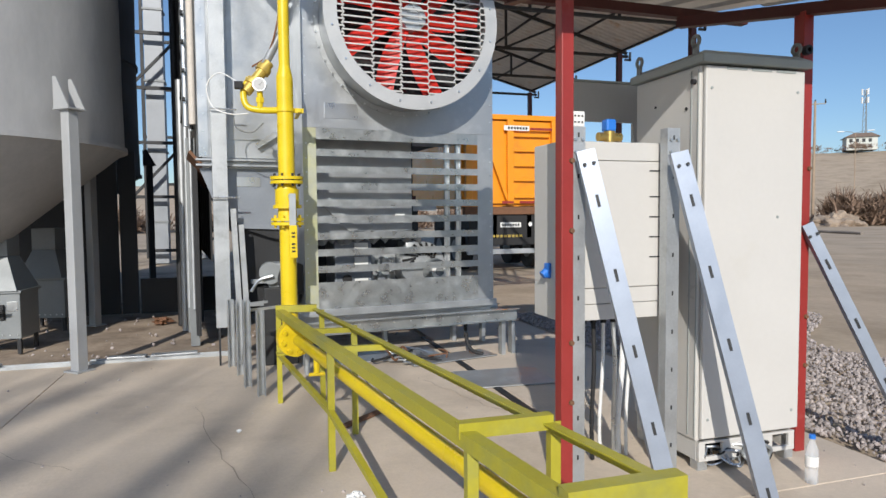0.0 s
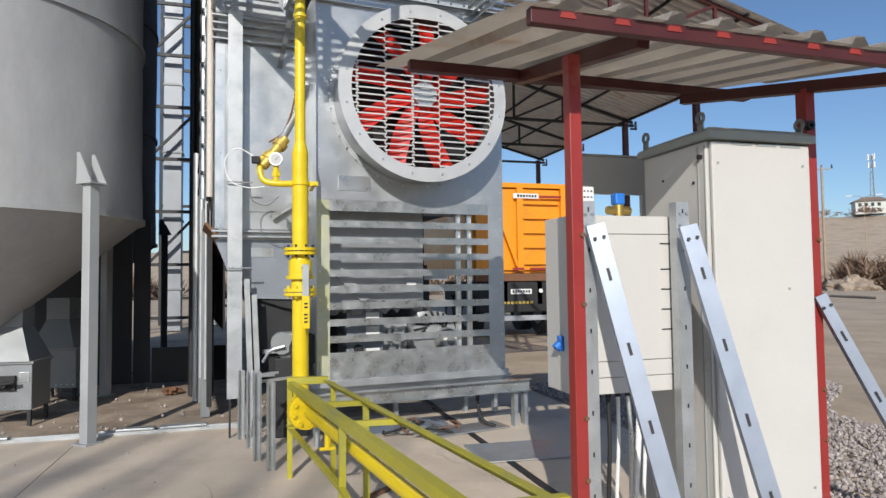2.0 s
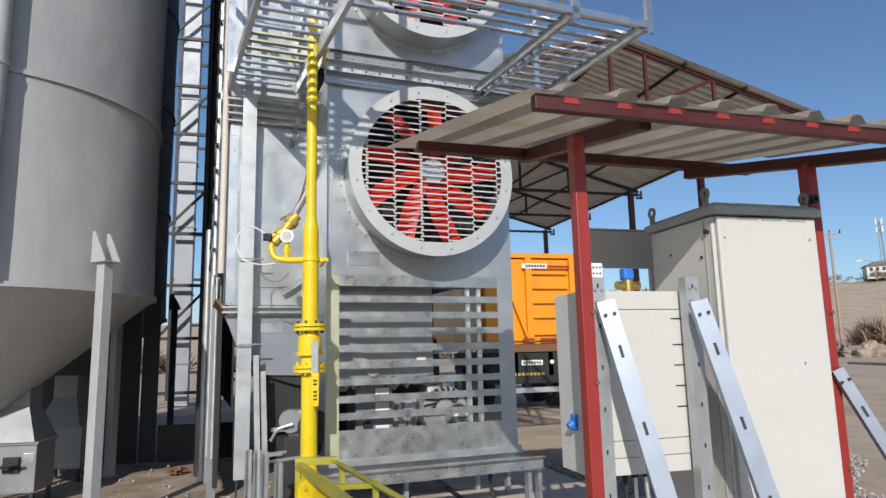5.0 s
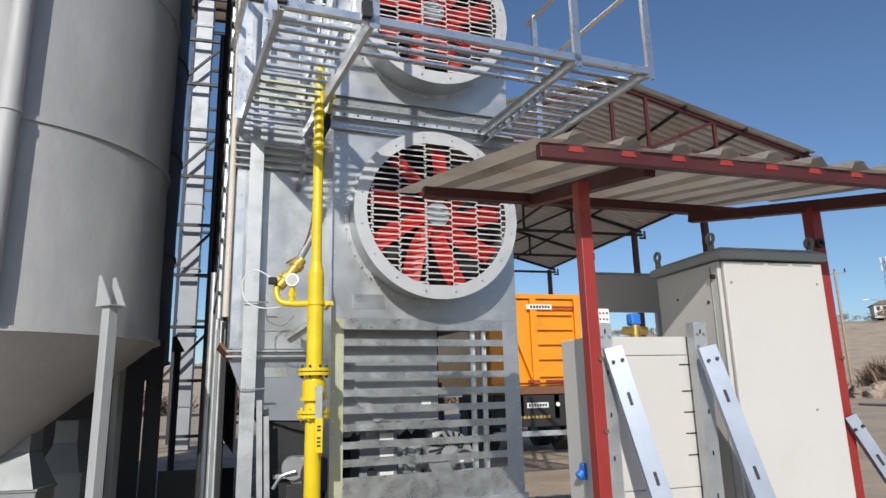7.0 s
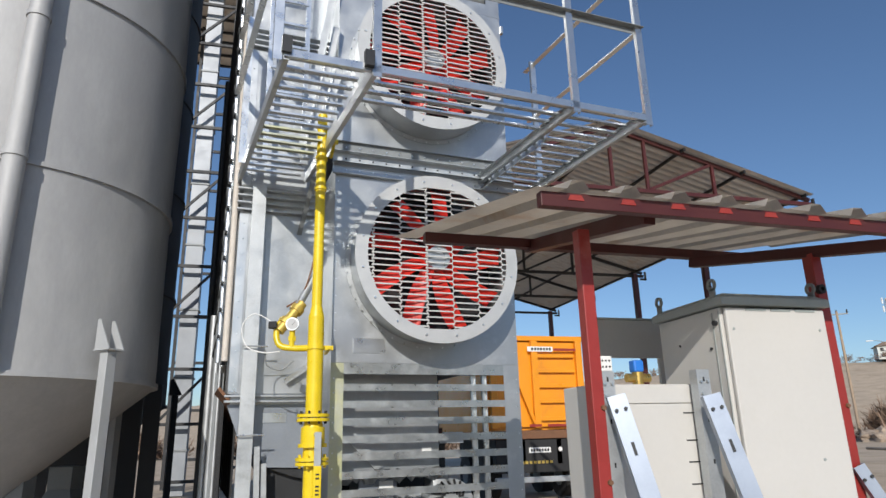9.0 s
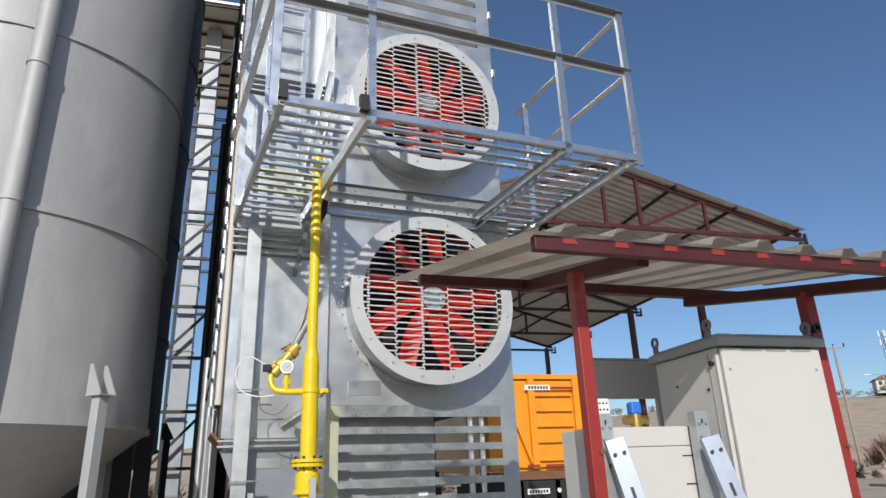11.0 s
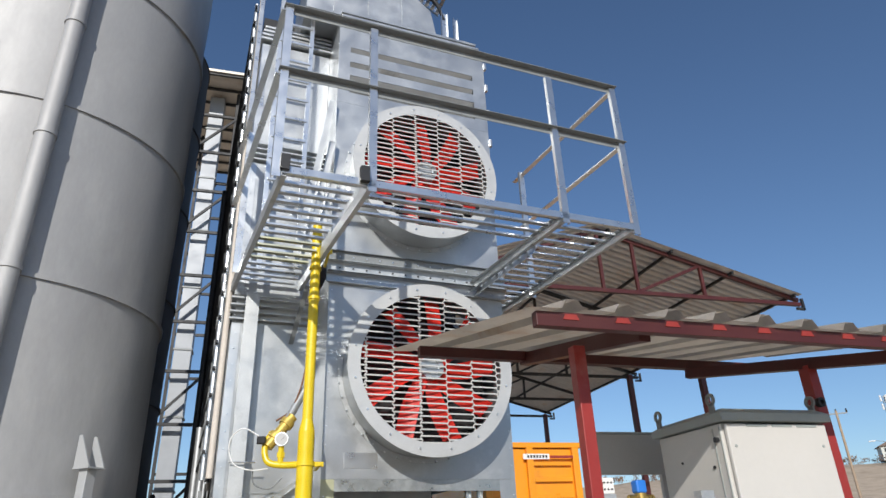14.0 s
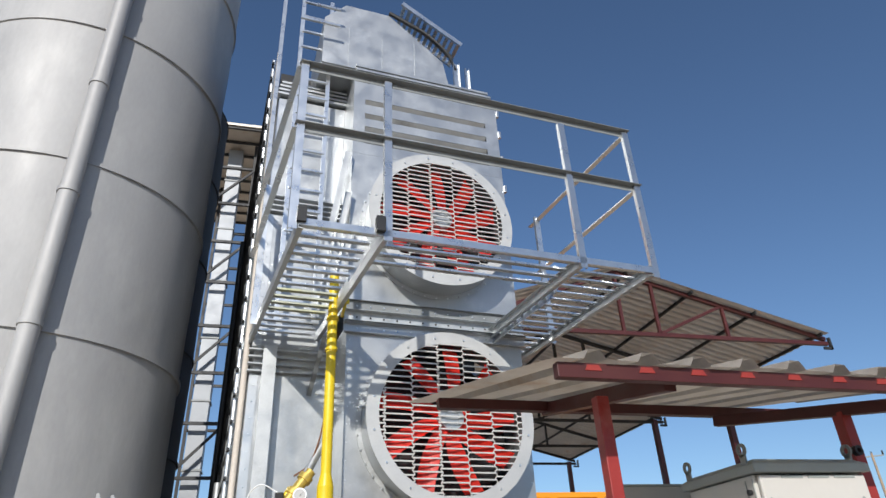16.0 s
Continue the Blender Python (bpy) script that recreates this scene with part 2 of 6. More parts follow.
def angle_bar(bm, p0, p1, w, t=0.005, up=(0, 0, 1), sx=1, sy=1):
    """An L section with its heel on the line p0 to p1."""
    pts = [(0, 0), (sx * w, 0), (sx * w, sy * t), (sx * t, sy * t), (sx * t, sy * w), (0, sy * w)]
    if sx * sy < 0:
        pts = pts[::-1]
    return extrude_profile(bm, pts, p0, p1, up)


def channel(bm, p0, p1, w, h, t=0.005, up=(0, 0, 1)):
    """A C section, w wide, open towards up, lips of depth h."""
    pts = [(-w / 2, 0), (w / 2, 0), (w / 2, h), (w / 2 - t, h), (w / 2 - t, t), (-w / 2 + t, t), (-w / 2 + t, h), (-w / 2, h)]
    return extrude_profile(bm, pts, p0, p1, up)


def cyl(bm, p0, p1, r0, r1=None, seg=20, caps=True):
    r1 = r0 if r1 is None else r1
    m, l = frame_to(p0, p1)
    bmesh.ops.create_cone(bm, cap_ends=caps, segments=seg, radius1=r0, radius2=r1, depth=l, matrix=m @ Matrix.Translation((0, 0, l / 2)))
    return bm


def ring(bm, c, axis, r_in, r_out, depth, seg=48):
    """A flat ring with thickness; it starts at c and runs along axis."""
    m, _ = frame_to(c, Vector(c) + Vector(axis))
    loops = []
    for r, z in ((r_in, 0), (r_out, 0), (r_out, depth), (r_in, depth)):
        loops.append([bm.verts.new(m @ Vector((r * math.cos(2 * math.pi * i / seg), r * math.sin(2 * math.pi * i / seg), z))) for i in range(seg)])
    for k in range(4):
        a, b = loops[k], loops[(k + 1) % 4]
        for i in range(seg):
            bm.faces.new((a[i], a[(i + 1) % seg], b[(i + 1) % seg], b[i]))
    return bm


def tube(bm, pts, r, seg=10):
    """A round tube through points."""
    pts = [Vector(p) for p in pts]
    loops = []
    for i, p in enumerate(pts):
        d = (pts[min(i + 1, len(pts) - 1)] - pts[max(i - 1, 0)]).normalized()
        m, _ = frame_to(p, p + d)
        loops.append([bm.verts.new(m @ Vector((r * math.cos(2 * math.pi * k / seg), r * math.sin(2 * math.pi * k / seg), 0))) for k in range(seg)])
    for a, b in zip(loops, loops[1:]):
        for k in range(seg):
            bm.faces.new((a[k], a[(k + 1) % seg], b[(k + 1) % seg], b[k]))
    bm.faces.new(loops[0][::-1])
    bm.faces.new(loops[-1])
    return bm


def spline(pts, n=8):
    """Points of a smooth curve through pts."""
    p = [Vector(q) for q in pts]
    p = [p[0] * 2 - p[1], *p, p[-1] * 2 - p[-2]]
    out = []
    for i in range(1, len(p) - 2):
        for k in range(n):
            t = k / n
            a, b, c, d = p[i - 1:i + 3]
            out.append(0.5 * ((2 * b) + (c - a) * t + (2 * a - 5 * b + 4 * c - d) * t * t + (3 * b - a - 3 * c + d) * t ** 3))
    return out + [p[-2]]


def sheet(bm, poly, y0, y1):
    """An upright plate: outline (x, z), from depth y0 to y1."""
    a = [bm.verts.new((x, y0, z)) for x, z in poly]
    b = [bm.verts.new((x, y1, z)) for x, z in poly]
    n = len(poly)
    for i in range(n):
        bm.faces.new((a[i], b[i], b[(i + 1) % n], a[(i + 1) % n]))
    bm.faces.new(a)
    bm.faces.new(b[::-1])
    return bm


def rivet_row(name, pts, axis, r, h, material, parent):
    """One small part for each rivet or bolt."""
    for p in pts:
        bm = B()
        bolts(bm, [p], axis, r, h)
        part(name, bm, material, parent)


def bolts(bm, pts, axis, r=0.009, h=0.008):
    for p in pts:
        cyl(bm, p, Vector(p) + Vector(axis) * h, r, r * 0.85, 6)
    return bm


# ---- setting ----
MR = Matrix.Translation((1.02, 5.4, 0)) @ Matrix.Rotation(radians(6), 4, "Z") @ Matrix.Translation((-1.02, -5.4, 0))   # the dryer's own axes
rnd = random.Random(7)

bm = B()
bmesh.ops.create_grid(bm, x_segments=220, y_segments=220, size=700)
for v in bm.verts:
    x, y = v.co.x, v.co.y
    far = x * 0.74 + y * 0.67
    up = max(0.0, (far - 76) / 88)
    v.co.z = -0.035 + min(up, 1) ** 1.1 * 14.4 + max(0, up - 1) * 1.0 + noise.noise(Vector((x, y, 0)) * 0.02) * 0.9 * min(1, up * 2)
ob = part("ground", bm, EARTH, None, smooth=True)
tagged(ob, "dry brown earth yard rising to bare hills", "ground", kind="structure")

# concrete slab in cast bays with open joints
pv = thing("pavement", "dusty beige concrete yard slab with cracks", "pavement", kind="structure")
xs = [-16, -9, -4.6, -1.05, 2.45, 3.85]
ys = [-7, -2.2, 2.0, 6.26, 10.4, 17]
for i in range(5):
    for j in range(5):
        if j > 2 and i < 4:
            continue
        bm = B()
        box(bm, xs[i] + 0.003, xs[i + 1] - 0.003, ys[j] + 0.003, ys[j + 1] - 0.003, -0.2, 0.0, 0.004)
        part("slab", bm, CONCRETE, pv)
bm = B()
box(bm, xs[0] + 0.1, xs[-1] - 0.1, ys[0] + 0.1, ys[3] - 0.02, -0.2, -0.02)
part("joint_filler", bm, RUST, pv)
bm = B()
bmesh.ops.create_grid(bm, x_segments=90, y_segments=60, size=0.5)
for v in bm.verts:
    v.co = Vector((-6.8 + v.co.x * 18.4, 11.65 + v.co.y * 10.7, 0))
    v.co.z = -0.012 + 0.02 * noise.noise(v.co * 1.7)
ob = part("ground_dirt", bm, DIRT, None, smooth=True)
tagged(ob, "dark trodden dirt under the silos and dryer", "ground", kind="structure")
# cracks that wander over the slab
for p, q, w in (((0.15, 4.4), (0.62, 2.2), 0.006), ((0.62, 2.2), (0.5, 0.6), 0.005), ((-1.4, 4.2), (-0.4, 3.4), 0.004), ((1.9, 4.6), (2.35, 3.2), 0.005)):
    bm = B()
    n = 14
    d = Vector((q[0] - p[0], q[1] - p[1]))
    s = Vector((-d.y, d.x)).normalized()
    pts = []
    for k in range(n + 1):
        o = Vector(p) + d * (k / n) + s * rnd.uniform(-0.03, 0.03)
        pts.append((o, w * rnd.uniform(0.2, 0.8)))
    va = [bm.verts.new((o.x + s.x * ww, o.y + s.y * ww, 0.004)) for o, ww in pts]
    vb = [bm.verts.new((o.x - s.x * ww, o.y - s.y * ww, 0.004)) for o, ww in pts]
    for k in range(n):
        bm.faces.new((va[k], va[k + 1], vb[k + 1], vb[k]))
    part("crack", bm, CRACK, pv)

# gravel bank beside the slab
def pebbles(name, x0, x1, y0, y1, count, smin, smax, material, label, seed, keep=None):
    r = random.Random(seed)
    base = B()
    bmesh.ops.create_icosphere(base, subdivisions=1, radius=1)
    bv = [v.co.copy() for v in base.verts]
    bf = [[v.index for v in f.verts] for f in base.faces]
    base.free()
    verts, faces = [], []
    for _ in range(count):
        x, y = r.uniform(x0, x1), r.uniform(y0, y1)
        if keep and not keep(x, y):
            continue
        s = r.uniform(smin, smax)
        rot = Euler((r.uniform(0, 6), r.uniform(0, 6), r.uniform(0, 6))).to_matrix() @ Matrix.Diagonal((1, r.uniform(0.6, 1), r.uniform(0.5, 0.9)))
        o = len(verts)
        z = r.uniform(-0.3, 0.7) * s
        for c in bv:
            p = rot @ (c * (s * r.uniform(0.82, 1.12)))
            verts.append((p.x + x, p.y + y, p.z + z))
        faces += [[o + i for i in f] for f in bf]
    me = bpy.data.meshes.new(name)
    me.from_pydata(verts, [], faces)
    me.materials.append(material)
    ob = new(name, me)
    return tagged(ob, label, "gravel", kind="stuff")


pebbles("gravel", 3.9, 9.0, 1.6, 7.6, 30000, 0.008, 0.023, STONE_ISL, "loose grey crushed stone beside concrete slab", 3,
        keep=lambda x, y: x < 4.6 + (y - 1.6) * 0.62 + 0.35 * math.sin(y * 2.3) and x > 3.9)
pebbles("dirt_litter", -3.5, 2.2, 6.35, 11.0, 260, 0.006, 0.025, STONE_ISL, "rubble crumbs scattered over the dirt", 11)
pebbles("ground_litter", -4, 3.7, 0.5, 8.0, 160, 0.004, 0.013, STONE_ISL, "small stones and crumbs scattered on concrete", 5)


# ---- fans ----
def fan(cz, turn, label):
    f = thing("axial_fan", label, "fan", MR @ Matrix.Translation((1.975, 5.4, cz)), group="dryer fans")
    r = 0.822
    bm = B()
    ring(bm, (0, -0.002, 0), (0, -1, 0), r - 0.035, r - 0.03, 0.33, 72)
    part("shroud", bm, GALV, f, "galvanized cylindrical shroud", smooth=True)
    bm = B()
    ring(bm, (0, -0.002, 0), (0, -1, 0), r - 0.028, r + 0.02, 0.006, 72)
    part("base_flange", bm, GALV_DULL, f)
    bm = B()
    ring(bm, (0, -0.333, 0), (0, -1, 0), r - 0.115, r + 0.005, 0.012, 72)
    fr = part("front_ring", bm, RING_GREY, f, "dull grey rolled front ring")
    for k in range(16):
        a = 2 * math.pi * (k + 0.5) / 16
        bm = B()
        bolts(bm, [((r - 0.055) * math.cos(a), -0.345, (r - 0.055) * math.sin(a))], (0, -1, 0), 0.012, 0.009)
        part("bolt", bm, GALV_BAR, fr)
    for k in range(40):
        a = 2 * math.pi * k / 40
        bm = B()
        bolts(bm, [((r + 0.012) * math.cos(a), -0.012, (r + 0.012) * math.sin(a))], (0, -1, 0), 0.011, 0.012)
        part("flange_bolt", bm, GALV_BAR, f)
    ri = r - 0.10
    bm = B()
    ring(bm, (0, -0.332, 0), (0, -1, 0), ri - 0.012, ri + 0.01, 0.006, 64)
    gd = part("guard", bm, GUARD, f, "pressed steel mesh guard")
    pitch, wide = 0.0585, 0.262
    for k in range(-3, 3):
        x = (k + 0.5) * wide
        h = math.sqrt(max(0, ri * ri - x * x))
        n = int(2 * h / (pitch / 2))
        pts = [(x + (0.011 if i % 2 else -0.011), -0.339, -h + 2 * h * i / n) for i in range(n + 1)]
        bm = B()
        tube(bm, pts, 0.0065, 6)
        part("guard_wire", bm, GUARD, gd)
    for k in range(-3, 4):
        for i in range(-13, 14):
            z = (i + (0.5 if k % 2 else 0.0)) * pitch
            h = math.sqrt(max(0, ri * ri - z * z))
            x0, x1 = max((k - 0.5) * wide, -h), min((k + 0.5) * wide, h)
            if x1 - x0 > 0.03:
                bm = B()
                box(bm, x0, x1, -0.344, -0.334, z - 0.0062, z + 0.0062)
                part("guard_bar", bm, GUARD, gd)
    bm = B()
    cyl(bm, (0, -0.15, 0), (0, -0.305, 0), 0.125, 0.115, 32)
    ring(bm, (0, -0.305, 0), (0, -1, 0), 0.07, 0.118, 0.010, 32)
    for k in range(8):
        a = 2 * math.pi * k / 8
        bolts(bm, [(0.095 * math.cos(a), -0.315, 0.095 * math.sin(a))], (0, -1, 0), 0.014, 0.010)
    part("hub", bm, GALV_DULL, f, smooth=True)
    for k in range(9):
        a = 2 * math.pi * k / 9 + turn
        bm = B()
        rows = []
        for i in range(9):
            t = i / 8
            rr = 0.10 + t * 0.58
            w = 0.054 + 0.036 * math.sin(min(1, t * 1.3) * math.pi / 2)
            sk = 0.11 * t * t - 0.02
            tw = radians(26 - 14 * t)
            row = []
            for s in (-1, -0.5, 0, 0.5, 1):
                row.append(bm.verts.new((rr, -0.245 - s * w * math.sin(tw) + 0.016 * (1 - s * s), sk + s * w * math.cos(tw))))
            rows.append(row)
        for p, q in zip(rows, rows[1:]):
            for j in range(4):
                bm.faces.new((p[j], p[j + 1], q[j + 1], q[j]))
        bmesh.ops.solidify(bm, geom=bm.faces[:], thickness=0.008)
        bmesh.ops.rotate(bm, verts=bm.verts, matrix=Matrix.Rotation(a, 3, "Y"))
        part("blade", bm, RED_FAN, f, smooth=True)
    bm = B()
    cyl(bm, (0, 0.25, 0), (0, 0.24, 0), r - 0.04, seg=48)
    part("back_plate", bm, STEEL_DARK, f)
    bm = B()
    for a in (0.4, 0.4 + math.pi / 2, 0.4 + math.pi, 0.4 + 1.5 * math.pi):
        bar(bm, (0.1 * math.cos(a), -0.06, 0.1 * math.sin(a)), (0.73 * math.cos(a), -0.06, 0.73 * math.sin(a)), 0.04, 0.02, (0, 1, 0))
    cyl(bm, (0, -0.16, 0), (0, 0.2, 0), 0.11, seg=24)
    part("motor_mount", bm, STEEL_DARK, f)
    return f


def slotted(bm, x0, x1, z0, z1, sx0, sx1, slots, y0, y1):
    """An upright plate with level slots; slots: (low, high) from the bottom up."""
    box(bm, x0, sx0, y0, y1, z0, z1)
    box(bm, sx1, x1, y0, y1, z0, z1)
    lo = z0
    for a, b in slots:
        box(bm, sx0, sx1, y0, y1, lo, a)
        lo = b
    box(bm, sx0, sx1, y0, y1, lo, z1)
    return bm


def plate_with_hole(bm, x0, x1, z0, z1, cx, cz, r, y0, y1, n=64):
    """An upright plate with a round hole."""
    def edge(a):
        c, s = math.cos(a), math.sin(a)
        k = min((x1 - cx) / c if c > 1e-6 else (x0 - cx) / c if c < -1e-6 else 1e9, (z1 - cz) / s if s > 1e-6 else (z0 - cz) / s if s < -1e-6 else 1e9)
        return cx + c * k, cz + s * k
    angles = sorted([2 * math.pi * i / n for i in range(n)] + [math.atan2(z - cz, x - cx) % (2 * math.pi) for x in (x0, x1) for z in (z0, z1)])
    inner, outer = [], []
    for a in angles:
        ex, ez = edge(a)
        ix, iz = cx + r * math.cos(a), cz + r * math.sin(a)
        inner.append([bm.verts.new((ix, y, iz)) for y in (y0, y1)])
        outer.append([bm.verts.new((ex, y, ez)) for y in (y0, y1)])
    m = len(angles)
    for i in range(m):
        j = (i + 1) % m
        bm.faces.new((inner[i][0], inner[j][0], outer[j][0], outer[i][0]))
        bm.faces.new((inner[i][1], outer[i][1], outer[j][1], inner[j][1]))
        bm.faces.new((inner[i][0], inner[i][1], inner[j][1], inner[j][0]))
        bm.faces.new((outer[i][0], outer[j][0], outer[j][1], outer[i][1]))
    return bm


# ---- dryer: lower housing ----
YC = 5.97
hs = thing("burner_housing", "galvanized sheet burner housing with slatted lower front", "dryer section", MR)
XL, XR, YF = 1.02, 2.93, 5.4
slots, z = [], 0.765
for i in range(9):
    slots.append((z, z + 0.088))
    z += 0.152
bm = B()
box(bm, XL, 1.14, YF, YF + 0.004, 0.52, 2.17)
fp = part("front_stile", bm, GALV_YEL, hs, "sheet edge dusted with yellow overspray")
bm = B()
box(bm, 2.76, XR, YF, YF + 0.004, 0.52, 2.17)
part("front_stile", bm, GALV, hs)
bm = B()
box(bm, 1.14, 2.76, YF, YF + 0.004, 0.52, slots[0][0])
part("skirt", bm, GALV_WORN, hs, "scuffed galvanized skirt sheet")
for i, (a, b) in enumerate(slots):
    top = slots[i + 1][0] if i < 8 else 2.17
    bm = B()
    box(bm, 1.14, 2.76, YF, YF + 0.004, b, top)
    part("slat", bm, GALV_WORN, hs)
for zz in [0.6 + 0.13 * i for i in range(12)]:
    rivet_row("rivet", [(XL + 0.03, YF, zz), (XR - 0.03, YF, zz)], (0, -1, 0), 0.008, 0.006, GALV_BAR, fp)
bm = B()
plate_with_hole(bm, XL, XR, 2.172, 4.018, 1.975, 3.15, 0.787, YF, YF + 0.004)
up = part("fan_panel", bm, GALV, hs, "galvanized sheet round the fan")
for zz in [2.3 + 0.165 * i for i in range(11)]:
    rivet_row("rivet", [(XL + 0.03, YF, zz), (XR - 0.03, YF, zz)], (0, -1, 0), 0.008, 0.006, GALV_BAR, up)
bm = B()
box(bm, 1.22, 1.53, YF - 0.004, YF, 2.26, 2.40, 0.002)
part("name_plate", bm, GALV_PLATE, hs, "blank pale metal plate")
bm = B()
box(bm, XL, XL + 0.004, YF + 0.004, YF + 0.62, 0.52, 4.12)
part("side_sheet", bm, GALV, hs)
bm = B()
box(bm, XL + 0.004, XR, YF + 0.02, YF + 1.2, 2.17, 2.18)
part("plenum_floor", bm, GALV_DULL, hs)
bm = B()
box(bm, XR - 0.004, XR, YF + 0.004, YF + 1.2, 2.18, 4.12)
box(bm, XL + 0.004, XR - 0.004, YF + 1.2, YF + 1.21, 2.18, 4.12)
part("plenum_shell", bm, GALV_DULL, hs)
# strip with torn foil along the lower slots, upright stiffeners
bm = B()
for x in (2.44, 2.56):
    channel(bm, (x, YF + 0.06, 0.55), (x, YF + 0.06, 2.15), 0.05, 0.03, 0.004, (0, -1, 0))
part("stiffener", bm, GALV_BAR, hs)
bm = B()
n = 26
va, vb = [], []
for k in range(n + 1):
    x = 1.14 + k * 0.04
    va.append(bm.verts.new((x, YF + 0.03 + rnd.uniform(0, 0.03), 1.22 + rnd.uniform(-0.02, 0.02))))
    vb.append(bm.verts.new((x, YF + 0.10 + rnd.uniform(0, 0.05), 1.13 + rnd.uniform(-0.04, 0.02))))
for k in range(n):
    bm.faces.new((va[k], va[k + 1], vb[k + 1], vb[k]))
bmesh.ops.solidify(bm, geom=bm.faces[:], thickness=0.002)
part("foil_strip", bm, GALV_PLATE, hs, "crumpled foil strip")

# things inside the lower housing
bk = thing("burner_unit", "grey gas burner cabinet with valves inside housing", "burner", MR)
bm = B()
box(bm, 1.40, 1.78, 5.85, 6.25, 0.5, 1.12, 0.012)
part("casing", bm, BURNER_BLUE, bk)
for z0 in (0.66, 0.88, 1.02):
    bm = B()
    box(bm, 1.60, 1.74, 5.843, 5.849, z0, z0 + 0.08, 0.002)
    part("label_plate", bm, PLASTIC_WHITE, bk)
bm = B()
cyl(bm, (1.52, 5.85, 0.74), (1.52, 5.82, 0.74), 0.045, seg=20)
part("knob", bm, BLACK, bk)
for x, z0 in ((1.86, 0.86), (1.93, 0.88), (2.0, 0.85), (1.88, 0.72), (1.97, 0.7)):
    bm = B()
    cyl(bm, (x, 5.9, z0 - 0.06), (x, 5.9, z0 + 0.06), 0.028, seg=14)
    cyl(bm, (x - 0.04, 5.87, z0), (x + 0.04, 5.87, z0), 0.02, seg=12)
    part("valve", bm, GALV_PLATE, bk, smooth=True)
bm = B()
box(bm, 1.80, 2.06, 5.93, 6.1, 0.5, 1.0, 0.01)
part("valve_block", bm, GALV_DULL, bk)
bl = thing("blower", "grey burner blower with round motor inside housing", "blower", MR)
bm = B()
cyl(bm, (2.3, 5.75, 0.86), (2.3, 6.05, 0.86), 0.24, seg=28)
box(bm, 2.12, 2.3, 5.76, 6.04, 0.86, 1.10, 0.01)
part("volute", bm, GALV_DULL, bl, smooth=True)
bm = B()
cyl(bm, (2.42, 5.6, 0.80), (2.42, 5.75, 0.80), 0.11, 0.13, 22)
part("motor", bm, STEEL_GREY, bl, smooth=True)
bm = B()
box(bm, 2.05, 2.55, 5.7, 6.1, 0.5, 0.60, 0.008)
part("stand", bm, STEEL_DARK, bl)
for k in range(9):
    a = radians(20 + k * 17)
    bm = B()
    bar(bm, (2.3 + 0.11 * math.cos(a), 5.742, 0.86 + 0.11 * math.sin(a)), (2.3 + 0.235 * math.cos(a + 0.5), 5.742, 0.86 + 0.235 * math.sin(a + 0.5)), 0.022, 0.012, (0, 1, 0))
    part("vane", bm, BLACK, bl)
bm = B()
ring(bm, (2.42, 5.598, 0.80), (0, -1, 0), 0.05, 0.085, 0.012, 24)
part("motor_rim", bm, PLASTIC_WHITE, bl, smooth=True)
iw = thing("inner_duct", "blue-grey sheet metal air duct inside housing", "duct", MR)
bm = B()
box(bm, 1.03, 2.2, 5.80, 5.83, 1.14, 2.165)
part("rear_sheet", bm, GALV, iw)
bm = B()
sheet(bm, [(1.2, 1.55), (1.55, 1.20), (1.62, 1.24), (1.25, 1.66)], 5.77, 5.797)
part("brace", bm, GALV_DULL, iw)
bm = B()
channel(bm, (2.30, 6.2, 0.5), (2.30, 6.2, 2.16), 0.09, 0.04, 0.005, (0, -1, 0))
part("post", bm, STEEL_DARK, iw)
bm = B()
box(bm, 2.2, 2.36, 6.1, 6.18, 1.50, 1.58, 0.004)
part("switch_box", bm, RED_OXIDE_SHADED, iw)
bm = B()
box(bm, 2.02, 2.12, 5.79, 5.798, 1.30, 1.40, 0.003)
part("sticker", bm, PLASTIC_WHITE, iw)
# near-black sheet added at the back to darken the housing's interior
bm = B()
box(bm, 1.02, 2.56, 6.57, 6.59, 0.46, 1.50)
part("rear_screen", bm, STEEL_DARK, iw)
bm = B()
bar(bm, (2.05, 6.2, 1.32), (2.42, 6.2, 1.02), 0.03, 0.02)
part("diagonal", bm, GALV_BAR, iw)
bm = B()
box(bm, 1.62, 2.76, 6.5, 6.55, 1.42, 1.54)
part("cross_member", bm, GALV_DULL, iw)

# horizontal joint between the two housings
jt = thing("joint_beam", "galvanized channel beams joining the dryer sections", "beam", MR)
for i, (z0, h, o) in enumerate(((4.022, 0.105, 0.05), (4.135, 0.12, 0.075), (4.262, 0.115, 0.04))):
    bm = B()
    channel(bm, (XL - 0.03, YF - 0.002, z0 + h / 2), (XR + 0.05, YF - 0.002, z0 + h / 2), h, o, 0.004, (0, -1, 0))
    b1 = part("channel", bm, (GALV, GALV_DULL, STEEL_GREY)[i], jt)
    rivet_row("bolt", [(XL + 0.1 + 0.14 * k, YF - 0.008, z0 + h / 2) for k in range(13)], (0, -1, 0), 0.01, 0.008, STEEL_DARK if i == 1 else GALV_BAR, b1)

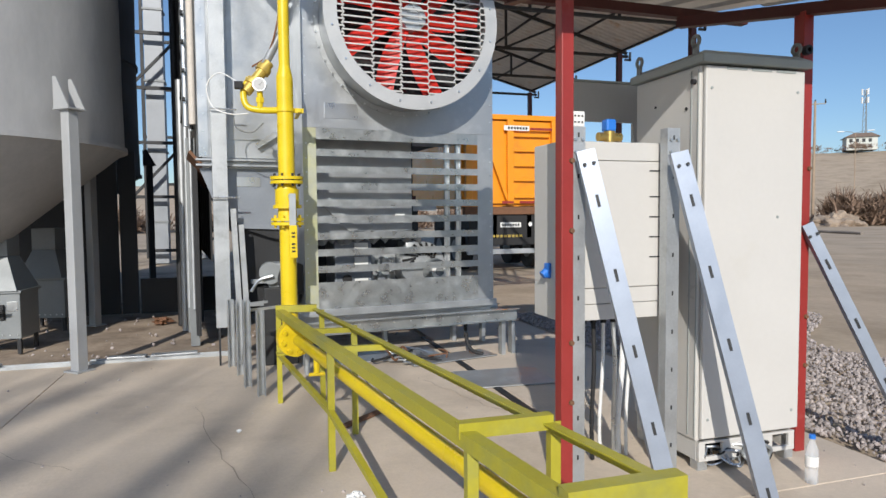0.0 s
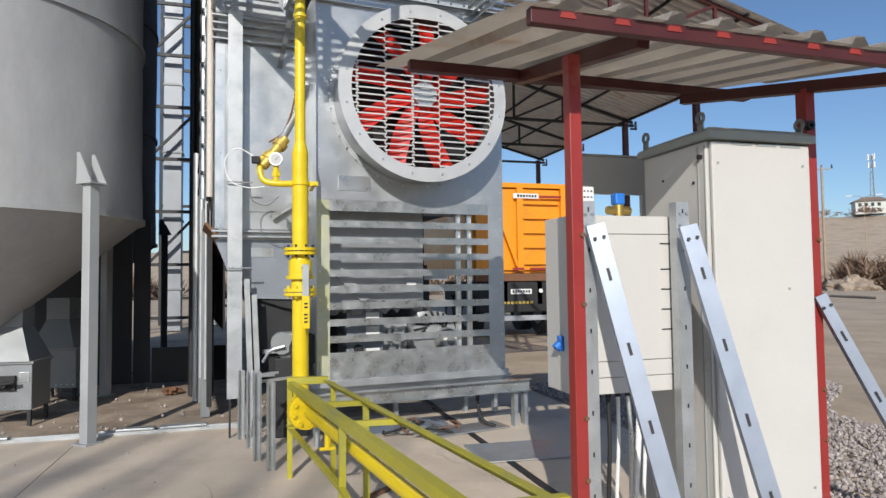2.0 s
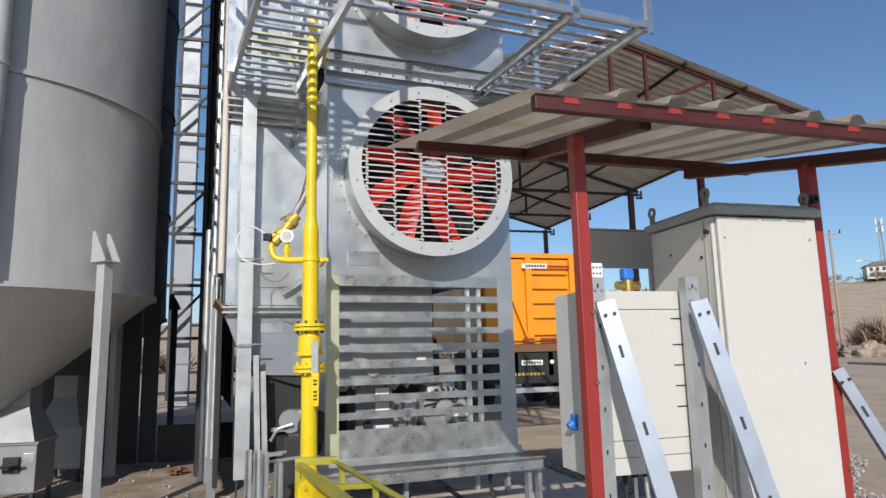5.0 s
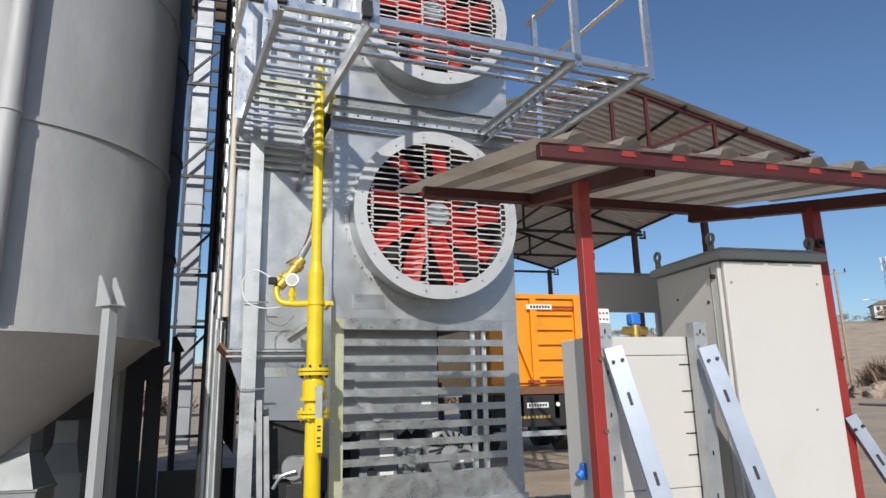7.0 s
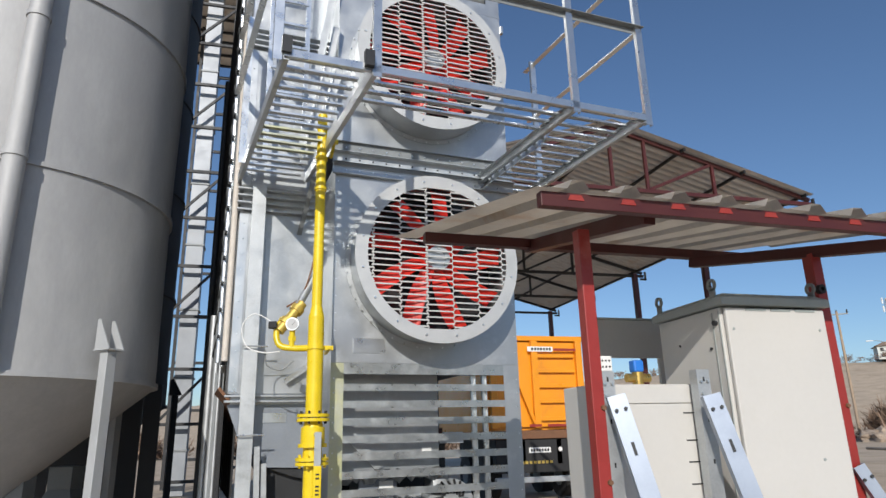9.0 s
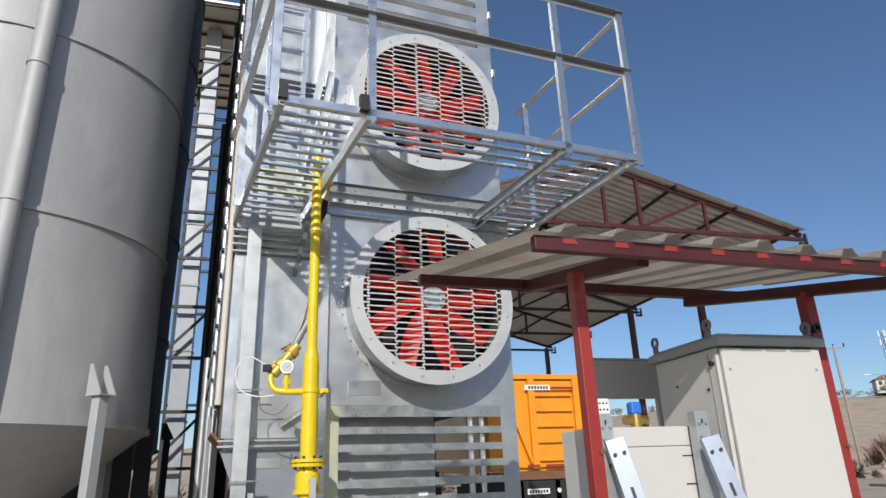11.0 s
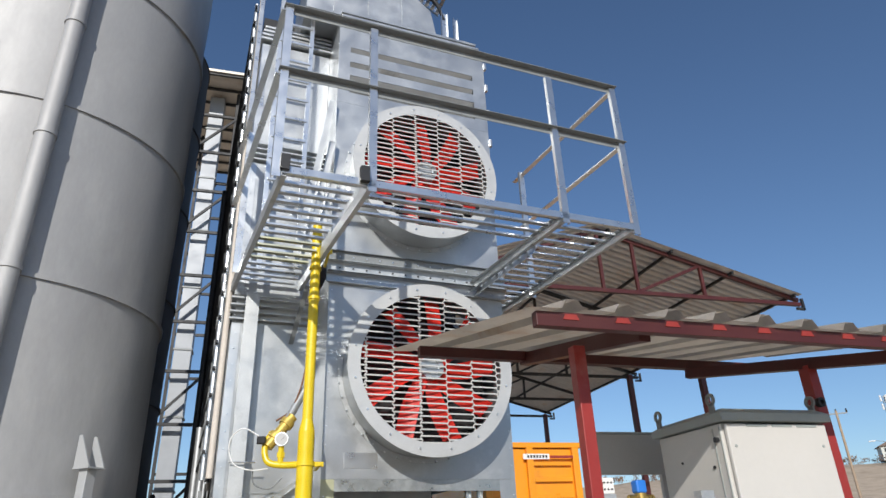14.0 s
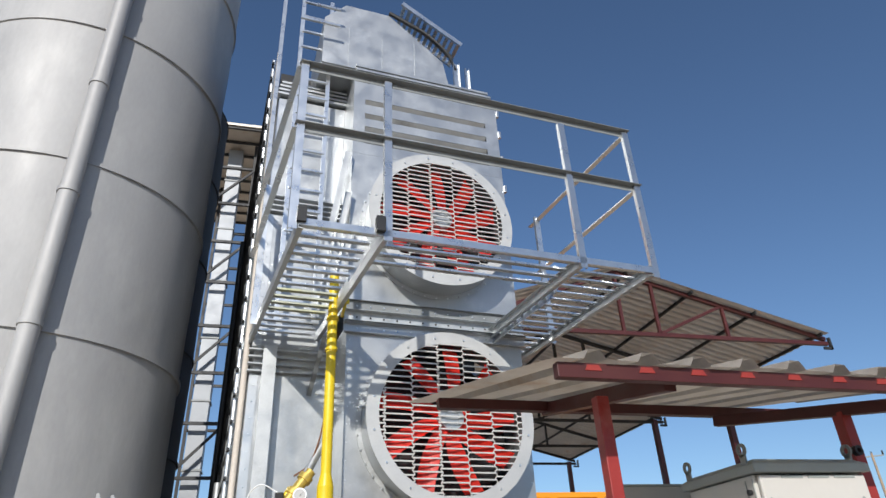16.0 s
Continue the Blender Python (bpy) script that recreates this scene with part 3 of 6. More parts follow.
# ---- dryer: upper housing ----
us = thing("upper_housing", "galvanized sheet upper fan housing with louvre slots", "dryer section", MR)
bm = B()
plate_with_hole(bm, XL, XR, 4.39, 6.26, 1.975, 5.33, 0.787, YF, YF + 0.004)
part("fan_panel", bm, GALV, us, "galvanized sheet round the fan")
louv = [(6.42, 6.50), (6.60, 6.68), (6.80, 6.88), (7.02, 7.10)]
bm = B()
slotted(bm, XL, XR, 6.262, 7.4, 1.16, 2.76, louv, YF, YF + 0.004)
lp = part("louvre_panel", bm, GALV, us)
for a, b in louv:
    bm = B()
    sheet(bm, [(0, 0), (0.09, -0.10), (0.095, -0.095), (0.005, 0.005)], 0, 1.6)
    bmesh.ops.transform(bm, matrix=Matrix.Translation((2.76, YF + 0.004, b)) @ Matrix.Rotation(radians(90), 4, "Z"), verts=bm.verts)
    part("louvre_blade", bm, GALV_DULL, lp)
bm = B()
box(bm, XL, XL + 0.004, YF + 0.004, YF + 0.6, 4.39, 7.4)
part("side_sheet", bm, GALV, us)
bm = B()
box(bm, XR - 0.004, XR, YF + 0.004, YF + 1.2, 4.39, 7.4)
part("side_sheet", bm, GALV_DULL, us)
bm = B()
box(bm, XL + 0.004, XR - 0.004, YF + 1.2, YF + 1.21, 4.39, 7.4)
part("rear_sheet", bm, GALV_DULL, us)
bm = B()
box(bm, XL, XR, YF + 0.004, YF + 1.21, 7.402, 7.41)
part("top_sheet", bm, GALV_DULL, us)
# dark backing added so the louvre slots show a shaded interior
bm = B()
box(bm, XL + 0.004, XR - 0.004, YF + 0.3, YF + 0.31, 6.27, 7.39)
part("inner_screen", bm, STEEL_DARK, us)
for zz in (5.6, 6.05, 6.5, 6.9, 7.25):
    bm = B()
    box(bm, XR, XR + 0.035, YF - 0.02, YF + 0.03, zz, zz + 0.10, 0.004)
    part("hinge_tab", bm, GALV_PLATE, us)

# roof flashing and cap
cp = thing("exhaust_hood", "galvanized sloped sheet hood on top of dryer", "hood", MR)
for k, zz in enumerate((7.42, 7.50, 7.58, 7.66)):
    bm = B()
    box(bm, XL + 0.02, 2.95 - 0.03 * k, YF - 0.03 + 0.02 * k, YF + 1.25, zz, zz + 0.035, 0.004)
    part("flashing", bm, GALV, cp)
    bm = B()
    box(bm, 0.13 + 0.02 * k, XL + 0.015, YC - 0.06 + 0.02 * k, YF + 1.25, zz - 0.03, zz + 0.005, 0.004)
    part("flashing", bm, GALV, cp)
bm = B()
sheet(bm, [(0.62, 7.70), (0.62, 8.50), (0.90, 8.82), (1.50, 8.82), (2.26, 8.16), (2.34, 7.70)], YF + 0.12, YF + 1.2)
part("hood", bm, GALV, cp)
bm = B()
for xx in (0.95, 1.4, 1.85):
    box(bm, xx, xx + 0.006, YF + 0.114, YF + 0.12, 7.72, 8.4)
part("seam", bm, GALV_DULL, cp)
bm = B()
channel(bm, (2.44, YF + 0.1, 7.45), (2.44, YF + 0.1, 8.16), 0.09, 0.04, 0.005, (0, -1, 0))
channel(bm, (2.60, YF + 0.1, 7.45), (2.60, YF + 0.1, 8.10), 0.06, 0.04, 0.005, (0, -1, 0))
part("post", bm, GALV_BAR, cp)
ct = thing("cable_tray", "slotted galvanized tray on the hood slope", "cable tray", MR)
t0, t1 = Vector((1.52, YF + 0.3, 9.12)), Vector((2.40, YF + 0.3, 8.56))
for off in (0.0, 0.42):
    bm = B()
    bar(bm, t0 + Vector((0.2, off - 0.1, 0.12)), t1 + Vector((0.2, off - 0.1, 0.12)), 0.03, 0.07)
    part("side_rail", bm, GALV_BAR, ct)
for k in range(11):
    bm = B()
    p = t0.lerp(t1, (k + 0.5) / 11) + Vector((0.2, 0, 0.12))
    bar(bm, p + Vector((0, -0.1, 0)), p + Vector((0, 0.32, 0)), 0.05, 0.02)
    part("rung", bm, GALV_BAR, ct)
bm = B()
tube(bm, spline([(1.5, YF + 0.1, 8.85), (1.95, YF + 0.08, 8.62), (2.15, YF + 0.08, 8.47), (2.4, YF + 0.1, 8.25)]), 0.03, 8)
tube(bm, spline([(1.6, YF + 0.1, 8.8), (2.0, YF + 0.06, 8.58), (2.3, YF + 0.06, 8.3), (2.44, YF + 0.1, 8.05)]), 0.02, 8)
part("conduit", bm, STEEL_DARK, ct, smooth=True)

FAN_LOW = fan(3.15, 0.70, "large axial fan with red blades behind a guard")
FAN_HIGH = fan(5.33, 0.56, "upper axial fan with red blades behind a guard")

# ---- dryer: side column ----
ls = thing("dryer_column", "tall galvanized sheet column with ribbed joints", "dryer section", MR)
YC = 5.97
bands = [(1.93, 3.72), (4.02, 5.62), (5.9, 7.36)]
for z0, z1 in bands:
    bm = B()
    box(bm, 0.17, 1.016, YC, YC + 0.6, z0, z1)
    sh = part("sheet", bm, GALV, ls)
    bm = B()
    box(bm, 0.17, 0.255, YC - 0.006, YC - 0.001, z0 + 0.01, z1 - 0.01)
    part("edge_strip", bm, GALV_PLATE, sh)
    k = int((z1 - z0) / 0.16)
    rivet_row("rivet", [(0.215, YC - 0.006, z0 + 0.08 + 0.16 * i) for i in range(k)] + [(0.97, YC, z0 + 0.08 + 0.16 * i) for i in range(k)], (0, -1, 0), 0.008, 0.006, GALV_BAR, sh)
for z0, z1 in ((1.83, 1.93), (3.72, 4.02), (5.62, 5.9)):
    bm = B()
    box(bm, 0.2, 1.0, YC + 0.02, YC + 0.6, z0, z1)
    n = max(2, int((z1 - z0) / 0.07))
    for k in range(n):
        zz = z0 + (k + 0.3) * (z1 - z0) / n
        box(bm, 0.14, 1.018, YC - 0.05, YC + 0.02, zz, zz + 0.02, 0.003)
    part("rib", bm, GALV, ls)
bm = B()
sheet(bm, [(0.17, 1.83), (1.016, 1.83), (1.016, 1.24), (0.56, 1.26), (0.30, 1.50)], YC + 0.03, YC + 0.04)
part("lower_sheet", bm, BURNER_BLUE, ls, "blue-grey lower sheet")
for z0 in (1.66,):
    bm = B()
    box(bm, 0.50, 0.72, YC + 0.024, YC + 0.029, z0, z0 + 0.09, 0.002)
    part("name_plate", bm, GALV_PLATE, ls)
# plate shaped like the column's sunlit patch, its slanted side the shadow edge
bm = B()
sheet(bm, [(0.44, 2.1), (0.9, 2.1), (0.98, 2.5), (0.98, 3.3), (0.62, 3.65), (0.44, 3.5)], YC - 0.012, YC - 0.002)
part("hatch", bm, GALV, ls)
bm = B()
angle_bar(bm, (0.7, YC - 0.02, 2.02), (1.0, YC - 0.02, 2.22), 0.05, 0.005, (0, -1, 0))
part("bracket", bm, GALV_BAR, ls)

pl = thing("dryer_post", "galvanized channel post beside dryer column", "post", MR)
bm = B()
channel(bm, (0.34, 5.80, 0.35), (0.34, 5.80, 3.98), 0.13, 0.05, 0.005, (0, 1, 0))
part("channel", bm, GALV_DULL, pl)
for zz in (2.35, 1.55):
    bm = B()
    cyl(bm, (0.26, 5.76, zz), (0.50, 5.76, zz), 0.008, seg=8)
    part("tie_bolt", bm, GALV_BAR, pl)
bm = B()
channel(bm, (0.49, 5.84, 0.35), (0.45, 5.84, 1.45), 0.05, 0.03, 0.004, (0, 1, 0))
part("strut", bm, GALV_DULL, pl)
bm = B()
channel(bm, (0.56, 5.88, 0.35), (0.52, 5.88, 1.30), 0.05, 0.03, 0.004, (0, 1, 0))
part("strut", bm, GALV_DULL, pl)
bm = B()
bar(bm, (0.30, 5.80, 0.0), (0.30, 5.80, 0.35), 0.018)
part("foot_rod", bm, STEEL_DARK, pl)
bm = B()
bar(bm, (0.39, 5.82, 0.0), (0.38, 5.82, 0.35), 0.022)
part("foot_rod", bm, GALV_DULL, pl)

# dark body of the dryer behind, with pipes down its long side
db = thing("grain_dryer", "long dark side of dryer with vertical pipes", "dryer section", MR)
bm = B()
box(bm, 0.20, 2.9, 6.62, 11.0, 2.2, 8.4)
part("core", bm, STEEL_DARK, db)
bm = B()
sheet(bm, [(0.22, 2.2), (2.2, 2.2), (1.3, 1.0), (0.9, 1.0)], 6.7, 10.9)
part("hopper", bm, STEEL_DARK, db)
bm = B()
sheet(bm, [(0.10, 2.0), (0.42, 1.62), (0.40, 1.60), (0.08, 1.98)], 6.05, 8.0)
part("chute", bm, RUST, db, "rusty sloping chute sheet")
for k in range(26):
    y = 6.15 + 0.17 * k
    bm = B()
    x = 0.10 + rnd.uniform(-0.03, 0.03)
    r = rnd.choice((0.018, 0.025, 0.032))
    cyl(bm, (x, y, 2.25 if k < 4 else rnd.choice((0.4, 1.9, 2.2))), (x, y, 8.3), r, seg=10)
    part("pipe", bm, rnd.choice((STEEL_DARK, STEEL_DARK, GALV_DULL, STEEL_DARK)) if k > 3 else (PALE_PIPE, GALV_BAR, STEEL_DARK, GALV_BAR)[k], db, smooth=True)
for k in range(22):
    zz = 2.5 + k * 0.27
    bm = B()
    bar(bm, (0.06, 6.2, zz), (0.06, 10.6, zz), 0.025)
    part("rail", bm, STEEL_DARK, db)
for k in range(4):
    bm = B()
    bar(bm, (0.12, 6.9 + k * 1.15, 0.0), (0.12, 6.9 + k * 1.15, 2.2), 0.09, 0.09)
    part("leg", bm, (STEEL_GREY, GALV_DULL, STEEL_GREY, STEEL_GREY)[k], db)
for k in range(8):
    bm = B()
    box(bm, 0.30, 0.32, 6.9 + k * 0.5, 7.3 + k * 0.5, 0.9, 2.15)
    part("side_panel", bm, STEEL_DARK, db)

# dark sheet behind the ribs, added to fill the shaded gap
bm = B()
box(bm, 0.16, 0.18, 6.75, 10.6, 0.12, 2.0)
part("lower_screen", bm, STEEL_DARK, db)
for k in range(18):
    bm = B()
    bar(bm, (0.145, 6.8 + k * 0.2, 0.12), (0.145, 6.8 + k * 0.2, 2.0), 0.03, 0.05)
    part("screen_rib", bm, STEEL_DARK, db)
# solid dark block standing in for shade inside the feed opening
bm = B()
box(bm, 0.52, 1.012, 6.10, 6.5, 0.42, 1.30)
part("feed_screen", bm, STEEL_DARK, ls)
bm = B()
sheet(bm, [(0.56, 1.255), (1.0, 1.235), (1.0, 1.12), (0.80, 1.17)], 6.03, 6.04)
part("torn_flap", bm, STEEL_DARK, ls)
bm = B()
box(bm, 0.62, 0.98, 6.02, 6.09, 0.72, 0.76, 0.004)
part("feed_rail", bm, GALV_DULL, ls)

# ---- service platform ----
pf = thing("service_platform", "galvanized slatted service platform with guard rails", "platform", MR)
ZP, PX0, PX1, PY0 = 4.15, 0.28, 3.41, 3.64
XC, XM = 0.93, 2.70


def pf_part(name, bm, material, label=""):
    """A part of the platform, whose sides run slightly askew to the dryer."""
    for v in bm.verts:
        v.co.x -= 0.06 * (v.co.y - PY0)
    return part(name, bm, material, pf, label)


def deck(x0, x1, y0, y1, step, w=0.05):
    y = y0
    while y < y1:
        bm = B()
        channel(bm, (x0, y, ZP + 0.03), (x1, y, ZP + 0.03), w, 0.018, 0.003, (0, 0, -1))
        pf_part("deck_slat", bm, GALV_YEL if x1 < 1.2 and 4.8 < y < 5.35 else GALV_BAR)
        y += step


deck(PX0 + 0.04, XC - 0.04, PY0 + 0.08, 6.3, 0.145)
deck(XC + 0.04, XM - 0.04, PY0 + 0.08, 4.2, 0.145)
deck(XM + 0.04, PX1 - 0.04, PY0 + 0.08, 6.2, 0.145)
for x, y1, d in ((PX0, 6.5, 1), (XC, 5.9, 1), (XM, 5.4, -1), (PX1, 6.4, -1)):
    bm = B()
    channel(bm, (x, PY0, ZP), (x, y1, ZP), 0.10, 0.04, 0.005, (d, 0, 0))
    pf_part("joist", bm, GALV_DULL)
bm = B()
channel(bm, (PX0, PY0, ZP + 0.01), (PX1, PY0, ZP + 0.01), 0.06, 0.035, 0.004, (0, 1, 0))
pf_part("edge_beam", bm, GALV_BAR)
for x, y, h in ((PX0 - 0.04, PY0, 1.6), (XC + 0.04, PY0, 1.58), (XM, PY0, 1.52), (PX1 + 0.03, PY0, 1.58), (PX1 + 0.01, 5.35, 1.58), (PX0 - 0.03, 5.55, 1.58)):
    bm = B()
    channel(bm, (x, y, ZP - 0.06), (x, y, ZP + h), 0.065, 0.035, 0.004, (0, 1, 0))
    pf_part("post", bm, GALV_BAR)
for z in (0.875, 1.54):
    bm = B()
    angle_bar(bm, (PX0 - 0.085, PY0 + 0.035, ZP + z + 0.06), (PX1 + 0.075, PY0 + 0.035, ZP + z + 0.06), 0.062, 0.005, (0, 0, 1), -1, -1)
    # darker grey than the zinc side rails: shade of the front faces painted in
    pf_part("front_rail", bm, STEEL_GREY)
    for x, y1 in ((PX1 + 0.05, 5.55), (PX0 - 0.05, 5.95)):
        bm = B()
        angle_bar(bm, (x, PY0, ZP + z), (x, y1, ZP + z), 0.055, 0.005, (0, 0, 1), 1, 1)
        pf_part("side_rail", bm, GALV_BAR)
for x, y in ((PX0, PY0), (XC - 0.05, PY0 - 0.02)):
    bm = B()
    bar(bm, (x + 0.02, y, ZP + 0.0), (x + 0.02, y, ZP + 0.13), 0.07, 0.05)
    pf_part("corner_tube", bm, STEEL_DARK)
bm = B()
angle_bar(bm, (XC + 0.06, 5.62, ZP - 0.10), (0.93, 5.96, ZP - 0.62), 0.05, 0.005)
pf_part("knee_brace", bm, STEEL_GREY)
bm = B()
sheet(bm, [(0, 0), (0.005, 0), (0.16, 0.20), (0.155, 0.20)], 4.2, 5.38)
bmesh.ops.translate(bm, verts=bm.verts, vec=(XM - 0.02, 0, ZP - 0.13))
pf_part("toe_plate", bm, GALV_PLATE)

# ladder and inclined stair behind the rails
ld = thing("ladder", "galvanized fixed ladder on the dryer column", "ladder", MR)
for x in (0.36, 0.74):
    bm = B()
    channel(bm, (x, 5.72, ZP + 0.05), (x, 5.72, 9.05), 0.05, 0.03, 0.004, (0, 1, 0))
    part("stile", bm, GALV_BAR, ld)
for k in range(17):
    bm = B()
    bar(bm, (0.36, 5.72, ZP + 0.3 + 0.28 * k), (0.74, 5.72, ZP + 0.3 + 0.28 * k), 0.028)
    part("rung", bm, GALV_BAR, ld)
for k in range(3):
    bm = B()
    bar(bm, (0.30 + 0.19 * k, 5.35, 8.2 + 0.3 * k), (0.80, 5.35, 8.2 + 0.3 * k), 0.03)
    part("hoop_bar", bm, GALV_BAR, ld)
bm = B()
channel(bm, (0.12, 5.9, 5.8), (0.12, 5.9, 9.6), 0.05, 0.03, 0.004, (0, 1, 0))
part("mast_rail", bm, GALV_BAR, ld)
stp = thing("sloping_bars", "three sloping galvanized bars in front of dryer column", "rails", MR)
for x0, x1, z1 in ((0.70, 1.00, 2.0), (0.80, 1.02, 1.45), (0.86, 1.06, 0.95)):
    bm = B()
    angle_bar(bm, (x0, 5.3, ZP + 0.06), (x1, 5.36, ZP + 0.06 + z1), 0.07, 0.005, (0, -1, 0))
    part("rail", bm, GALV_DULL, stp)

# ---- silos ----
def silo(cx, cy, r, z0, z1, label, legs, pipe, SILO_GREY=SILO_GREY, SILO_LEG=SILO_LEG):
    s = thing("silo", label, "silo", Matrix.Translation((cx, cy, 0)), group="steel silos")
    z = z0
    while z < z1:
        h = min(1.885, z1 - z)
        bm = B()
        n = 144
        rows = []
        for k in range(19):
            zz = z + 0.012 + (h - 0.012) * k / 18
            row = []
            for i in range(n):
                a = 2 * math.pi * i / n
                d = 0.012 * noise.noise(Vector((math.cos(a) * 2.2, math.sin(a) * 2.2, zz * 1.1))) + 0.004 * noise.noise(Vector((math.cos(a) * 7, math.sin(a) * 7, zz * 2.5)))
                d -= 0.022 * math.exp(-((zz - 4.42) / 0.06) ** 2 - ((a - 5.54) / 0.045) ** 2)
                row.append(bm.verts.new(((r + d) * math.cos(a), (r + d) * math.sin(a), zz)))
            rows.append(row)
        for p, q in zip(rows, rows[1:]):
            for i in range(n):
                bm.faces.new((p[i], p[(i + 1) % n], q[(i + 1) % n], q[i]))
        part("shell_course", bm, SILO_GREY, s, smooth=True)
        bm = B()
        ring(bm, (0, 0, z - 0.02), (0, 0, 1), r - 0.02, r + (0.04 if z == z0 else 0.026), 0.045, 96)
        part("seam_band", bm, SILO_GREY, s, smooth=True)
        z += h
    bm = B()
    cyl(bm, (0, 0, z0 - 1.2), (0, 0, z0 - 0.02), 0.2, r, 72, False)
    part("cone", bm, SILO_GREY, s, smooth=True)
    bm = B()
    cyl(bm, (0, 0, z1), (0, 0, z1 + 0.7), r + 0.02, 0.3, 72)
    part("roof", bm, SILO_GREY, s, smooth=True)
    for a in legs:
        c, sn = math.cos(a), math.sin(a)
        px, py = (r + 0.20) * c, (r + 0.20) * sn
        mz = Matrix.Translation((px, py, 0)) @ Matrix.Rotation(a + math.pi / 2, 4, "Z")
        bm = B()
        box(bm, -0.05, 0.05, -0.05, 0.05, 0.0, z0 + 0.24, 0.006, mz)
        lg = part("leg", bm, SILO_LEG, s)
        bm = B()
        for sx in (-1, 1):
            pts = [(-0.10, z0 + 0.24), (0.09, z0 + 0.24), (0.09, z0 + 0.52), (0.055, z0 + 0.52)]
            a0 = [bm.verts.new(mz @ Vector((sx * 0.075 - 0.006, py_, zz))) for py_, zz in pts]
            b0 = [bm.verts.new(mz @ Vector((sx * 0.075 + 0.006, py_, zz))) for py_, zz in pts]
            for i in range(4):
                bm.faces.new((a0[i], a0[(i + 1) % 4], b0[(i + 1) % 4], b0[i]))
            bm.faces.new(a0[::-1])
            bm.faces.new(b0)
        box(bm, -0.09, 0.09, -0.10, 0.09, z0 + 0.23, z0 + 0.242, 0, mz)
        part("gusset", bm, SILO_LEG, lg)
        bm = B()
        box(bm, -0.09, 0.09, -0.09, 0.09, 0.0, 0.014, 0.002, mz)
        part("foot_plate", bm, SILO_LEG, lg)
    if pipe:
        c, sn = math.cos(pipe), math.sin(pipe)
        bm = B()
        cyl(bm, ((r + 0.115) * c, (r + 0.115) * sn, 2.2), ((r + 0.115) * c, (r + 0.115) * sn, z1), 0.092, seg=28)
        dp = part("downpipe", bm, SILO_GREY, s, smooth=True)
        for k in range(6):
            bm = B()
            zz = 3.95 + k * 1.42
            ring(bm, ((r + 0.115) * c, (r + 0.115) * sn, zz), (0, 0, 1), 0.09, 0.104, 0.05, 28)
            part("clamp", bm, SILO_GREY, dp, smooth=True)
    return s


silo(-2.33, 7.05, 1.60, 2.09, 11.5, "grey painted steel silo on square legs", (-0.69, 1.0, 2.45, 3.5, 4.3), -1.245)
# near-black sheets added to give the deep shade under the silos
pw = thing("silo_shade_sheets", "dark sheets added for the shade under the silos", "partition")
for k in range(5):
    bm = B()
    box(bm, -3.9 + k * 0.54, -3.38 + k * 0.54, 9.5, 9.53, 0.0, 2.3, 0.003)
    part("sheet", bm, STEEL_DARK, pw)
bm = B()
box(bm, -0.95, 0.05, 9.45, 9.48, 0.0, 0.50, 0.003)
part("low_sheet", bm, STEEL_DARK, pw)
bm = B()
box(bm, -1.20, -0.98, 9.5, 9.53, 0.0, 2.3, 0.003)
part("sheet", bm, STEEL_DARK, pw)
# rear silo, coloured near black for the shade it stands in
silo(-2.95, 11.8, 1.68, 2.09, 11.5, "second steel silo standing behind, shade painted into its colour", (-0.69, 0.35, 1.4, 2.45, 3.5, 4.5), None, SILO_SHADED, SILO_SHADED)

# discharge conveyor parts under the silo
def discharge_box(m, label, wheel):
    """A square outlet box under a tapered chute, with a slide-gate handle."""
    oc = thing("discharge_box", label, "discharge box", m, group="silo discharge boxes")
    bm = B()
    box(bm, -0.27, 0.27, -0.22, 0.22, 0.16, 0.62, 0.006)
    part("box", bm, STEEL_GREY, oc)
    bm = B()
    bmesh.ops.create_cone(bm, cap_ends=True, segments=4, radius1=0.37, radius2=0.19, depth=0.34, matrix=Matrix.Translation((0.0, 0, 0.82)) @ Matrix.Rotation(radians(45), 4, "Z"))
    part("chute", bm, STEEL_GREY, oc)
    bm = B()
    box(bm, -0.29, 0.29, -0.24, 0.24, 0.622, 0.65, 0.003)
    part("rim", bm, STEEL_GREY, oc)
    bm = B()
    box(bm, -0.14, 0.14, -0.14, 0.14, 0.992, 1.25, 0.004)
    part("neck", bm, STEEL_GREY, oc)
    for k in range(8):
        bm = B()
        bolts(bm, [(-0.24 + 0.068 * k, -0.22, 0.20)], (0, -1, 0), 0.008, 0.007)
        part("bolt", bm, GALV_BAR, oc)
    if wheel:
        bm = B()
        box(bm, -0.02, 0.13, -0.255, -0.221, 0.36, 0.51, 0.006)
        part("gate_flange", bm, BLACK, oc)
        bm = B()
        cyl(bm, (0.05, -0.255, 0.43), (0.05, -0.33, 0.43), 0.03, seg=14)
        cyl(bm, (-0.05, -0.33, 0.42), (0.16, -0.33, 0.46), 0.017, seg=10)
        part("handle", bm, BLACK, oc, "black slide-gate handle")
        bm = B()
        box(bm, 0.15, 0.25, -0.226, -0.2205, 0.44, 0.54, 0.002)
        part("label_plate", bm, GALV_PLATE, oc)
    for x in (-0.24, 0.24):
        for y in (-0.19, 0.19):
            bm = B()
            bar(bm, (x, y, 0), (x, y, 0.16), 0.035)
            part("leg", bm, STEEL_DARK, oc)
    return oc


discharge_box(pose(-1.93, 7.15, 0, 0, 0, -6), "grey steel silo discharge box with black gate handle", True)
discharge_box(pose(-1.83, 8.55, 0, 0, 0, -14), "grey steel discharge box further under the silo", False)

